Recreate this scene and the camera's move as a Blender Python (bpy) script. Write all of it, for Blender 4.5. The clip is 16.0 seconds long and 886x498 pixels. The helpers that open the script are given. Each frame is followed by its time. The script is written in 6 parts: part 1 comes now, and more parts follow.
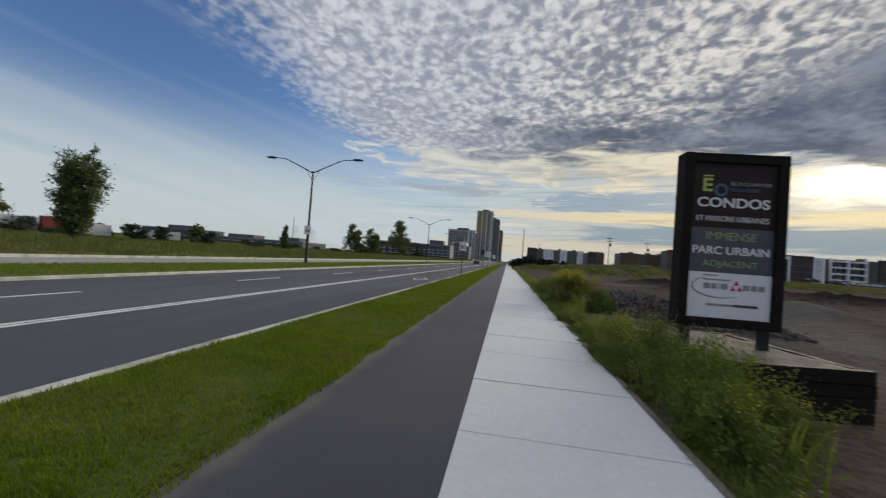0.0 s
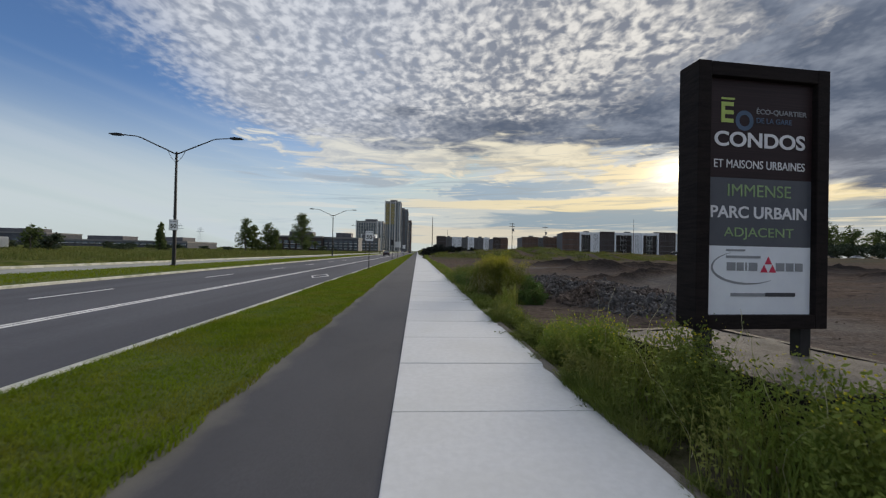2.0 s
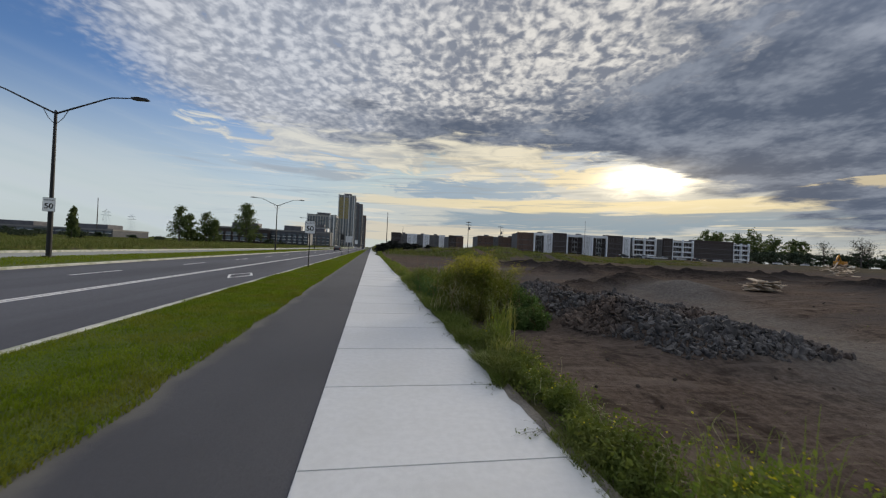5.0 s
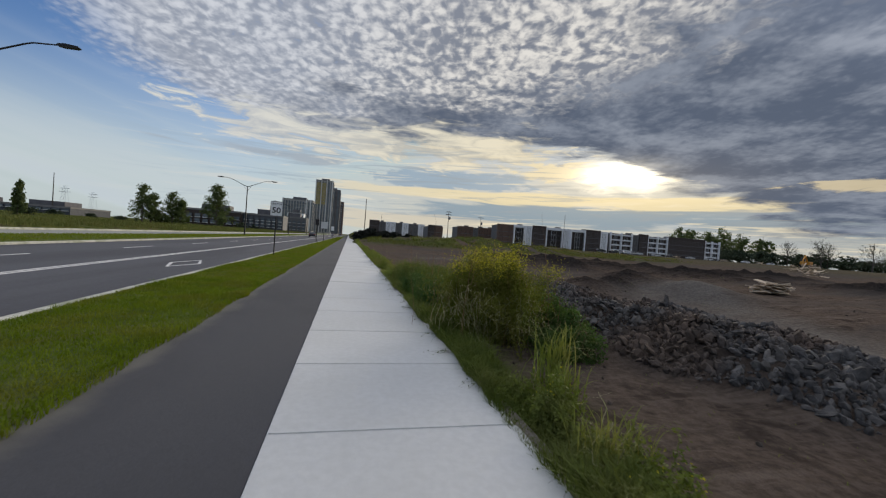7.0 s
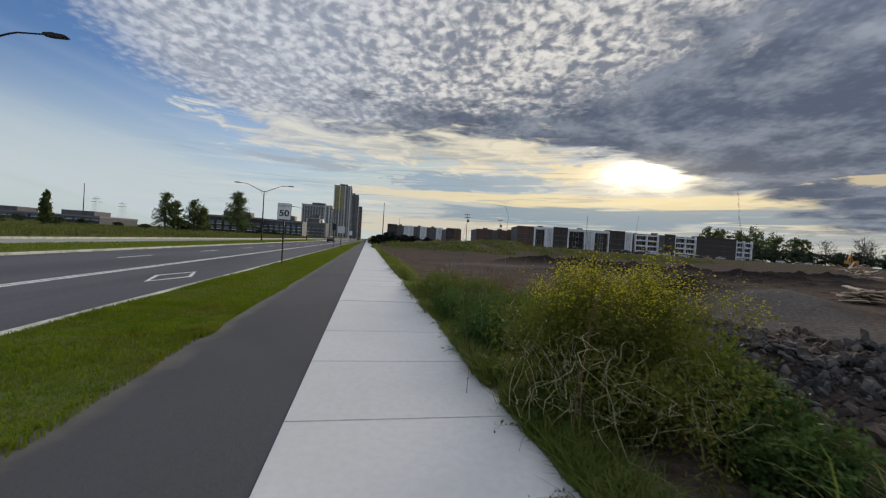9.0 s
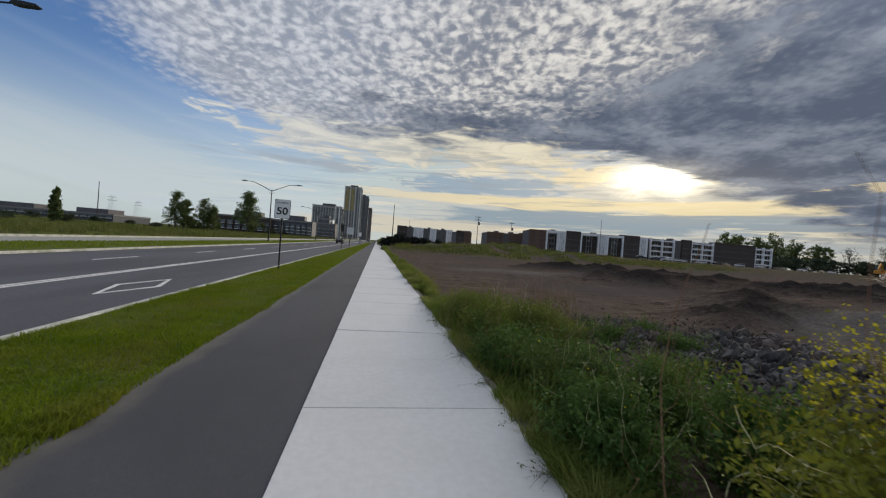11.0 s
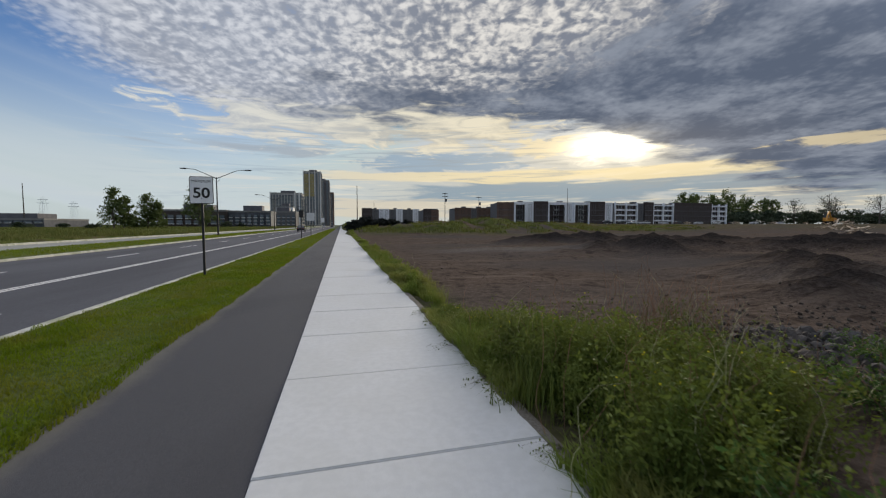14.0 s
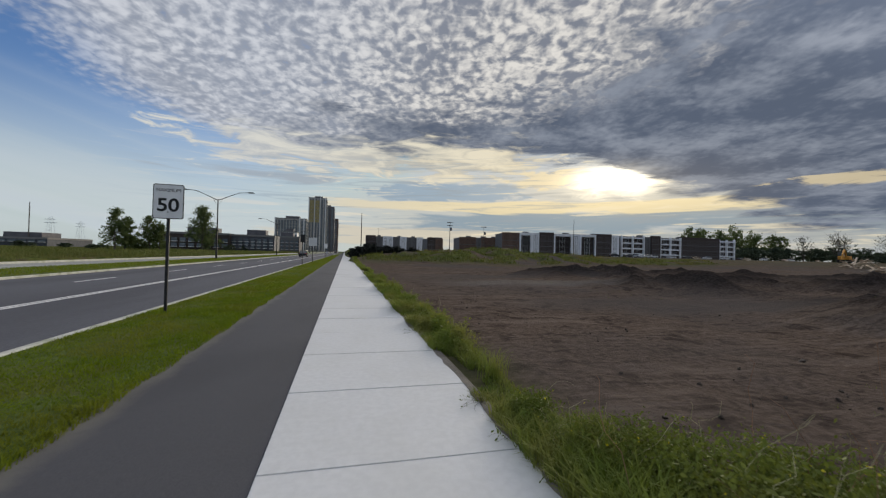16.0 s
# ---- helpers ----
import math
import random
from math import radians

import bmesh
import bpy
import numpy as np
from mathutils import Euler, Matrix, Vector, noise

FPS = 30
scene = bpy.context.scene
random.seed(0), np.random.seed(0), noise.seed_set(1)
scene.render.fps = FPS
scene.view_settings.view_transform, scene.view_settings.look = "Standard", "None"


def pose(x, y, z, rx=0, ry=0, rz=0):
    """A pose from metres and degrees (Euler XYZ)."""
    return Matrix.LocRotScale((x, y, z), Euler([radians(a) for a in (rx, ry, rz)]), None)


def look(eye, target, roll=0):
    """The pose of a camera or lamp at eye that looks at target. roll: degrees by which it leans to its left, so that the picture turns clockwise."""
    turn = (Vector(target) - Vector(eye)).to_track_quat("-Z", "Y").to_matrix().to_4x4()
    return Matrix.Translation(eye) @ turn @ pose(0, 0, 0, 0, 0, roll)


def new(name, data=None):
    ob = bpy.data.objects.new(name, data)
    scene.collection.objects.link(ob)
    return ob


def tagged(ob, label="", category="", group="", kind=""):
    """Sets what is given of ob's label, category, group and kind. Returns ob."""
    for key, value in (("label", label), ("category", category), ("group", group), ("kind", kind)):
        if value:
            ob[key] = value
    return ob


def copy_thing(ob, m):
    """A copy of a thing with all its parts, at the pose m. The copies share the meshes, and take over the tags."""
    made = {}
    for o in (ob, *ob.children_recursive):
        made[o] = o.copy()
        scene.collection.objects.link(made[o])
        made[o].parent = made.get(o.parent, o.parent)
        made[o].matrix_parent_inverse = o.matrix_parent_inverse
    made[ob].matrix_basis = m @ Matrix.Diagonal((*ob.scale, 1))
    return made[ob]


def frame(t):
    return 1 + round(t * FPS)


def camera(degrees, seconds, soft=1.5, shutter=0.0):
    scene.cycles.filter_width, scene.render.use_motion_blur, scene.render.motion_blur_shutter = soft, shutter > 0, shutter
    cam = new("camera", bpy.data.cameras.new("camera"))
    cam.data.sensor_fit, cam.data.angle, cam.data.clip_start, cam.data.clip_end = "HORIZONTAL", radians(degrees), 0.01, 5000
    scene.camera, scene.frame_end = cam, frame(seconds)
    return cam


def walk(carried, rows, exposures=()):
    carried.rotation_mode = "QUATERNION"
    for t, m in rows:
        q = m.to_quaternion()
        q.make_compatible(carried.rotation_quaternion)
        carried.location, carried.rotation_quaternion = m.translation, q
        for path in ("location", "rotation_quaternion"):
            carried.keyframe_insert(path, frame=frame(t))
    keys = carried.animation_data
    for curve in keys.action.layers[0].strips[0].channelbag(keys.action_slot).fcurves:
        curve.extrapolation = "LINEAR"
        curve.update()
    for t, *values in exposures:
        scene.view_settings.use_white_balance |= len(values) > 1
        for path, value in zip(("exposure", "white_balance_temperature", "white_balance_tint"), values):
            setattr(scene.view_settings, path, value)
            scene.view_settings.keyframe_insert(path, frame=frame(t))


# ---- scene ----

cam = camera(97.3, 16.0, soft=1.2, shutter=0.25)
PATH = [
    (0, (0.315, 4.14, 1.465), (-0.014, 6.112, 1.505), 4.3),
    (0.5, (0.238, 4.83, 1.476), (-0.372, 6.734, 1.533), 4.7),
    (1, (0.192, 5.632, 1.425), (-0.314, 7.567, 1.461), 4.5),
    (1.5, (0.188, 6.36, 1.418), (0.005, 8.351, 1.408), 3.0),
    (2, (0.193, 7.038, 1.418), (0.324, 9.034, 1.432), 1.2),
    (2.5, (0.229, 7.718, 1.404), (0.429, 9.708, 1.44), 2.2),
    (3, (0.256, 8.37, 1.398), (0.454, 10.36, 1.436), 2.8),
    (3.5, (0.284, 9.05, 1.426), (0.51, 11.037, 1.474), 2.7),
    (4, (0.316, 9.671, 1.423), (0.584, 11.653, 1.469), 2.6),
    (6.5, (0.473, 12.982, 1.42), (0.94, 14.927, 1.374), 3.8),
    (7, (0.453, 13.665, 1.41), (0.927, 15.608, 1.372), 4.4),
    (7.5, (0.476, 14.359, 1.43), (0.949, 16.302, 1.432), 4.5),
    (8, (0.501, 15.069, 1.42), (0.989, 17.009, 1.404), 4.3),
    (8.5, (0.498, 15.734, 1.428), (0.952, 17.681, 1.399), 3.8),
    (9, (0.543, 16.392, 1.429), (0.927, 18.355, 1.401), 3.6),
    (11.5, (0.515, 19.643, 1.512), (0.852, 21.615, 1.498), 4.4),
    (12, (0.48, 20.299, 1.514), (0.842, 22.266, 1.539), 4.5),
    (12.5, (0.497, 20.994, 1.516), (0.888, 22.955, 1.551), 3.6),
    (13, (0.486, 21.773, 1.445), (0.915, 23.726, 1.461), 2.3),
    (13.5, (0.497, 22.445, 1.462), (0.957, 24.391, 1.440), 1.0),
    (14, (0.53, 23.12, 1.472), (1.033, 25.052, 1.350), 0.1),
    (14.5, (0.485, 23.784, 1.475), (0.809, 25.757, 1.46), 0.5),
    (15, (0.469, 24.523, 1.483), (0.866, 26.483, 1.463), 0.7),
    (15.5, (0.493, 25.188, 1.471), (0.908, 27.144, 1.487), 1.6),
    (16, (0.513, 25.785, 1.448), (1.002, 27.724, 1.474), 1.5),
]
walk(cam, [(t, look(eye, target, roll)) for t, eye, target, roll in PATH], exposures=[(0, -0.07), (0.7, 0.0), (1.5, 0.05), (3, 0.05), (3.7, 0.0), (8, -0.02), (12, -0.05), (13, -0.04), (14, 0.02), (15, -0.01), (16, -0.04)])

# ---------- world, sun ----------
SUN_AZ, SUN_EL = radians(38), radians(10.5)
SUN = Vector((math.sin(SUN_AZ) * math.cos(SUN_EL), math.cos(SUN_AZ) * math.cos(SUN_EL), math.sin(SUN_EL)))

world = bpy.data.worlds.new("world")
scene.world = world
world.use_nodes = True


class Graph:
    """Small helper to write node trees as formulas."""

    def __init__(self, tree):
        self.t = tree

    def node(self, kind):
        return self.t.nodes.new(kind)

    def field(self, name):
        n = self.node("ShaderNodeAttribute")
        n.attribute_name = name
        return n.outputs["Fac"]

    def put(self, socket, v):
        if isinstance(v, bpy.types.NodeSocket):
            self.t.links.new(v, socket)
        elif v is not None:
            socket.default_value = v

    def math(self, op, a, b=None, c=None):
        n = self.node("ShaderNodeMath")
        n.operation = op
        for i, v in enumerate((a, b, c)):
            self.put(n.inputs[i], v)
        return n.outputs[0]

    def vec(self, op, a, b=None):
        n = self.node("ShaderNodeVectorMath")
        n.operation = op
        for i, v in enumerate((a, b)):
            self.put(n.inputs[i], v)
        return n.outputs["Value"] if op == "DOT_PRODUCT" else n.outputs[0]

    def step(self, x, lo, hi, a=0.0, b=1.0):
        n = self.node("ShaderNodeMapRange")
        n.interpolation_type = "SMOOTHSTEP"
        for i, v in enumerate((x, lo, hi, a, b)):
            self.put(n.inputs[i], v)
        return n.outputs[0]

    def mix(self, f, a, b, mode="MIX"):
        n = self.node("ShaderNodeMix")
        n.data_type, n.blend_type = "RGBA", mode
        self.put(n.inputs[0], f)
        self.put(n.inputs[6], (*a, 1) if isinstance(a, tuple) and len(a) == 3 else a)
        self.put(n.inputs[7], (*b, 1) if isinstance(b, tuple) and len(b) == 3 else b)
        return n.outputs[2]

    def noise(self, v, scale, detail=3.0, rough=0.5, dist=0.0):
        n = self.node("ShaderNodeTexNoise")
        self.put(n.inputs["Vector"], v)
        self.put(n.inputs["Scale"], scale)
        self.put(n.inputs["Detail"], detail)
        self.put(n.inputs["Roughness"], rough)
        self.put(n.inputs["Distortion"], dist)
        return n.outputs[0]

    def join(self, x, y, z):
        n = self.node("ShaderNodeCombineXYZ")
        for i, v in enumerate((x, y, z)):
            self.put(n.inputs[i], v)
        return n.outputs[0]

    def split(self, v):
        n = self.node("ShaderNodeSeparateXYZ")
        self.put(n.inputs[0], v)
        return n.outputs[0], n.outputs[1], n.outputs[2]


g = Graph(world.node_tree)
ray = g.node("ShaderNodeTexCoord").outputs["Generated"]
dx, dy, dz = g.split(ray)
sky = g.node("ShaderNodeTexSky")
sky.sky_type, sky.sun_disc, sky.sun_elevation, sky.sun_rotation = "NISHITA", False, SUN_EL, SUN_AZ
blue = g.vec("MINIMUM", g.mix(1.0, sky.outputs[0], (0.074, 0.102, 0.160), "MULTIPLY"), (0.55, 0.62, 0.70))
# the cloud deck is a flat sheet: places on it are direction over height
up = g.math("MAXIMUM", dz, 0.02)
cu, cv = g.math("DIVIDE", dx, up), g.math("DIVIDE", dy, up)
deck = g.join(cu, cv, 0.0)
warp = g.noise(deck, 0.9, 3.0)
wob = g.math("MULTIPLY", g.math("SUBTRACT", warp, 0.5), 1.6)
wv = g.math("ADD", cv, wob)
azimuth = g.math("ARCTAN2", dx, dy)
near_sun = g.step(g.vec("DOT_PRODUCT", ray, tuple(SUN)), 0.62, 1.0)


def lens_cloud(az0, az1, h0, h1, soft=0.08):
    """1 inside a long flat cloud between two bearings and two heights."""
    lo, hi, mid = radians(az0), radians(az1), (h0 + h1) / 2
    a = g.math("MULTIPLY", g.step(azimuth, lo - soft, lo + soft), g.step(azimuth, hi + soft, hi - soft))
    d = g.math("ABSOLUTE", g.math("DIVIDE", g.math("SUBTRACT", dz, mid), (h1 - h0) / 2))
    return g.math("MULTIPLY", a, g.step(d, 1.9, 0.1))


def torn(shape, grain, strength=2.4, lo=0.42, hi=0.74):
    """The shape of a cloud frayed by a noise."""
    return g.math("MULTIPLY", g.step(shape, 0.0, 0.3), g.step(g.math("ADD", shape, g.math("MULTIPLY", g.math("SUBTRACT", grain, 0.5), strength)), lo, hi))


def over(mask, amount, tint):
    return g.mix(g.math("MULTIPLY", mask, amount), color, tint)


# haze and soft cirrus towards the horizon
streak = g.noise(g.join(g.math("MULTIPLY", azimuth, 2.1), g.math("MULTIPLY", dz, 19.0), 0.4), 1.5, 6.0, 0.56, 0.5)
fray = g.noise(g.join(g.math("MULTIPLY", azimuth, 6.0), g.math("MULTIPLY", dz, 26.0), 2.7), 1.7, 6.0, 0.58, 0.7)
cirrus = g.noise(g.join(g.math("ADD", g.math("MULTIPLY", dx, 1.0), g.math("MULTIPLY", dz, 1.9)), g.math("SUBTRACT", g.math("MULTIPLY", dz, 7.0), g.math("MULTIPLY", dx, -2.2)), 1.3), 1.6, 5.0, 0.5, 0.5)
pale = g.mix(near_sun, (0.55, 0.62, 0.635), (0.56, 0.545, 0.47))
low = g.math("MULTIPLY", g.step(dz, 0.34, 0.07), g.math("ADD", 0.80, g.math("MULTIPLY", g.step(cirrus, 0.36, 0.62), 0.20)))
color = g.mix(low, blue, pale)
color = over(g.step(cirrus, 0.47, 0.72), g.step(dz, 0.55, 0.15, 0.12, 0.45), (0.52, 0.58, 0.66))
# blue-grey sky between the low clouds on the sun's side
slate = g.mix(near_sun, (0.30, 0.40, 0.50), (0.255, 0.335, 0.400))
color = over(torn(lens_cloud(3, 26, 0.135, 0.180), fray), 0.85, (0.30, 0.40, 0.50))
color = over(torn(lens_cloud(8, 75, 0.055, 0.108, 0.22), streak), 0.88, slate)
color = over(torn(lens_cloud(40, 140, -0.03, 0.12, 0.25), streak), 0.6, (0.33, 0.36, 0.37))
color = over(torn(lens_cloud(-27, -2, 0.155, 0.185), streak, 2.4, 0.55, 0.95), 0.75, (0.36, 0.40, 0.45))
# broken cream cloud under the far edge of the sheet
thick_up = g.math("ADD", up, 0.16)
puffs = g.join(g.math("DIVIDE", dx, thick_up), g.math("DIVIDE", dy, thick_up), 0.0)
cream = g.mix(g.step(fray, 0.36, 0.66), g.mix(near_sun, (0.48, 0.50, 0.52), (0.52, 0.49, 0.41)), g.mix(near_sun, (0.70, 0.69, 0.63), (0.83, 0.75, 0.57)))
color = over(torn(lens_cloud(-20, 30, 0.185, 0.30, 0.2), fray), 0.95, cream)
color = over(torn(lens_cloud(-6, 60, 0.108, 0.135, 0.12), streak, 2.6, 0.40, 0.72), 0.9, g.mix(near_sun, (0.64, 0.62, 0.55), (0.84, 0.71, 0.44)))
color = over(torn(lens_cloud(24, 33, 0.165, 0.215), fray), 0.9, (0.80, 0.69, 0.47))
color = over(torn(lens_cloud(-8, 30, 0.018, 0.062, 0.2), streak), 0.7, (0.68, 0.60, 0.46))
# thin torn streaks, pale over grey
wisp = g.noise(g.join(g.math("MULTIPLY", azimuth, 3.4), g.math("ADD", g.math("MULTIPLY", dz, 58.0), g.math("MULTIPLY", azimuth, -1.5)), 5.1), 1.3, 6.0, 0.6, 0.8)
zone = g.math("MULTIPLY", g.math("MULTIPLY", g.step(dz, 0.0, 0.05), g.step(dz, 0.30, 0.20)), g.math("MULTIPLY", g.step(azimuth, radians(-34), radians(-5)), g.step(azimuth, radians(110), radians(70))))
color = over(g.math("MULTIPLY", zone, g.step(wisp, 0.53, 0.66)), 0.62, g.mix(near_sun, (0.34, 0.42, 0.50), (0.33, 0.37, 0.40)))
color = over(g.math("MULTIPLY", zone, g.step(wisp, 0.46, 0.34)), 0.70, g.mix(near_sun, (0.68, 0.67, 0.63), (0.86, 0.75, 0.53)))
# the sheet of small puffs, drawn out in ripples
jitter = g.node("ShaderNodeTexNoise")
g.put(jitter.inputs["Vector"], puffs)
jitter.inputs["Scale"].default_value = 7.0
ripple = g.vec("ADD", puffs, g.vec("MULTIPLY", jitter.outputs["Color"], (0.06, 0.06, 0.0)))
pu, pv, pw = g.split(ripple)
grainy = g.join(g.math("ADD", pu, g.math("MULTIPLY", pv, -0.25)), g.math("MULTIPLY", g.math("ADD", pv, g.math("MULTIPLY", pu, 0.3)), 0.85), 0.0)
lump = g.node("ShaderNodeTexVoronoi")
lump.feature, lump.voronoi_dimensions = "SMOOTH_F1", "2D"
lump.inputs["Scale"].default_value = 24.0
lump.inputs["Smoothness"].default_value = 0.7
lump.inputs["Randomness"].default_value = 1.0
g.put(lump.inputs["Vector"], grainy)
round_puff = g.math("SUBTRACT", 1.0, g.math("MULTIPLY", lump.outputs["Distance"], 1.05))
cells = g.math("ADD", g.math("MULTIPLY", g.noise(grainy, 23.0, 2.5, 0.5, 0.1), 0.78), g.math("MULTIPLY", round_puff, 0.22))
fine = g.noise(grainy, 50.0, 2.0, 0.5, 0.0)
patch = g.noise(puffs, 5.2, 3.0, 0.55, 0.6)
broad = g.noise(deck, 1.7, 3.0, 0.5, 0.4)
puff = g.math("ADD", g.math("ADD", g.math("MULTIPLY", cells, 0.62), g.math("MULTIPLY", fine, 0.16)), g.math("ADD", g.math("MULTIPLY", broad, 0.14), g.math("MULTIPLY", patch, 0.22)))
depth = g.step(cv, 1.6, 4.0)
puff = g.math("ADD", g.math("MULTIPLY", puff, g.math("SUBTRACT", 1.0, g.math("MULTIPLY", depth, 0.35))), g.math("MULTIPLY", depth, 0.20))
edge_left = g.step(g.math("ADD", cu, g.math("MULTIPLY", wob, 0.45)), -1.75, -0.95)
# the sheet's lower edge comes down towards the right
lip = g.math("ADD", g.step(azimuth, radians(20), radians(66), 0.262, 0.060), g.math("ADD", g.math("MULTIPLY", g.math("SUBTRACT", fray, 0.5), 0.11), g.math("MULTIPLY", g.math("SUBTRACT", streak, 0.5), 0.12)))
edge_far = g.math("MULTIPLY", g.step(g.math("SUBTRACT", dz, lip), -0.016, 0.026), g.step(g.math("ADD", wv, g.math("MULTIPLY", cu, -0.28)), 6.2, 4.2))
edge_far = g.math("MAXIMUM", edge_far, g.math("MULTIPLY", g.step(g.math("SUBTRACT", dz, lip), -0.016, 0.026), g.step(azimuth, radians(22), radians(40))))
sheet = g.math("MULTIPLY", edge_left, edge_far)
heavy_side = g.step(g.math("ADD", g.math("ADD", cu, g.math("MULTIPLY", wob, 0.55)), g.math("MULTIPLY", g.math("SUBTRACT", g.math("ADD", g.math("MULTIPLY", cells, 0.5), g.math("MULTIPLY", patch, 0.8)), 0.65), 2.6)), 1.15, 1.65)
heavy_band = g.math("MULTIPLY", g.step(g.math("ADD", g.math("SUBTRACT", dz, lip), g.math("MULTIPLY", g.math("SUBTRACT", patch, 0.5), 0.16)), 0.10, 0.04), g.math("MULTIPLY", g.step(azimuth, radians(-16), radians(4)), g.step(broad, 0.28, 0.46)))
heavy = g.math("MAXIMUM", heavy_side, g.math("MULTIPLY", heavy_band, 0.95))
light_puff = g.mix(near_sun, (0.62, 0.645, 0.70), (0.78, 0.75, 0.70))
dark_puff = g.mix(g.step(cu, -0.6, 0.8), (0.31, 0.345, 0.42), (0.215, 0.235, 0.285))
thin = g.mix(g.step(puff, 0.488, 0.705), dark_puff, light_puff)
lumps = g.noise(puffs, 3.2, 5.0, 0.5, 0.4)
thick = g.mix(g.step(g.math("ADD", g.math("MULTIPLY", puff, 0.45), g.math("MULTIPLY", lumps, 0.70)), 0.50, 0.78), (0.100, 0.125, 0.178), (0.255, 0.285, 0.345))
thick = g.mix(1.0, thick, g.mix(g.step(cv, 1.7, 0.5), (1, 1, 1), (1.75, 1.7, 1.65)), "MULTIPLY")
clouds = g.mix(heavy, thin, thick)
# clouds boosted towards the unseen zenith, added to brighten the ground
clouds = g.mix(1.0, clouds, g.mix(g.step(dz, 0.5, 0.95), (1.0, 1.0, 1.0), (1.6, 1.55, 1.5)), "MULTIPLY")
cover = g.math("MULTIPLY", sheet, g.math("MAXIMUM", g.step(g.math("ADD", puff, g.math("MULTIPLY", sheet, 0.30)), 0.55, 0.80), g.math("MAXIMUM", heavy, g.step(cu, -0.9, 0.1))))
color = g.mix(cover, color, clouds)
color = over(torn(lens_cloud(55, 66, 0.142, 0.162), fray), 0.75, (0.72, 0.60, 0.38))
# the veiled sun under the ragged edge of the dark cloud
side = g.vec("DOT_PRODUCT", ray, (math.cos(SUN_AZ), -math.sin(SUN_AZ), 0.0))
rise = g.math("SUBTRACT", dz, math.sin(SUN_EL) + 0.004)
wave = g.math("MULTIPLY", g.math("SUBTRACT", fray, 0.5), 0.07)
front = g.step(g.vec("DOT_PRODUCT", ray, tuple(SUN)), 0.8, 0.95)
e1 = g.math("POWER", g.math("DIVIDE", g.math("ADD", side, wave), 0.070), 2.0)
e2 = g.math("POWER", g.math("DIVIDE", g.math("ADD", rise, wave), 0.026), 2.0)
core = g.math("MULTIPLY", g.math("EXPONENT", g.math("MULTIPLY", g.math("ADD", e1, e2), -1.0)), front)
core = g.math("MULTIPLY", core, g.math("SUBTRACT", 1.0, g.math("MULTIPLY", cover, 0.9)))
e3 = g.math("POWER", g.math("DIVIDE", side, 0.26), 2.0)
e4 = g.math("POWER", g.math("DIVIDE", g.math("ADD", rise, 0.02), 0.060), 2.0)
halo = g.math("MULTIPLY", g.math("EXPONENT", g.math("MULTIPLY", g.math("ADD", e3, e4), -1.0)), front)
halo = g.math("MULTIPLY", halo, g.math("SUBTRACT", 1.0, g.math("MULTIPLY", cover, 0.75)))
color = g.mix(1.0, color, g.mix(core, (0, 0, 0), (3.2, 2.8, 2.0)), "ADD")
color = g.mix(1.0, color, g.mix(halo, (0, 0, 0), (0.26, 0.18, 0.06)), "ADD")
# the ground's own dimness under the horizon
color = g.mix(g.step(dz, 0.0, -0.02), color, (0.12, 0.12, 0.11))
back = world.node_tree.nodes["Background"]
g.put(back.inputs[0], color)
back.inputs[1].default_value = 1.0

sun_data = bpy.data.lights.new("sun", "SUN")
sun_data.energy, sun_data.angle, sun_data.color = 3.2, radians(30), (1.0, 0.88, 0.70)
sun_lamp = new("sun", sun_data)
sun_lamp.matrix_world = look(SUN * 50, (0, 0, 0))

# ---------- materials ----------


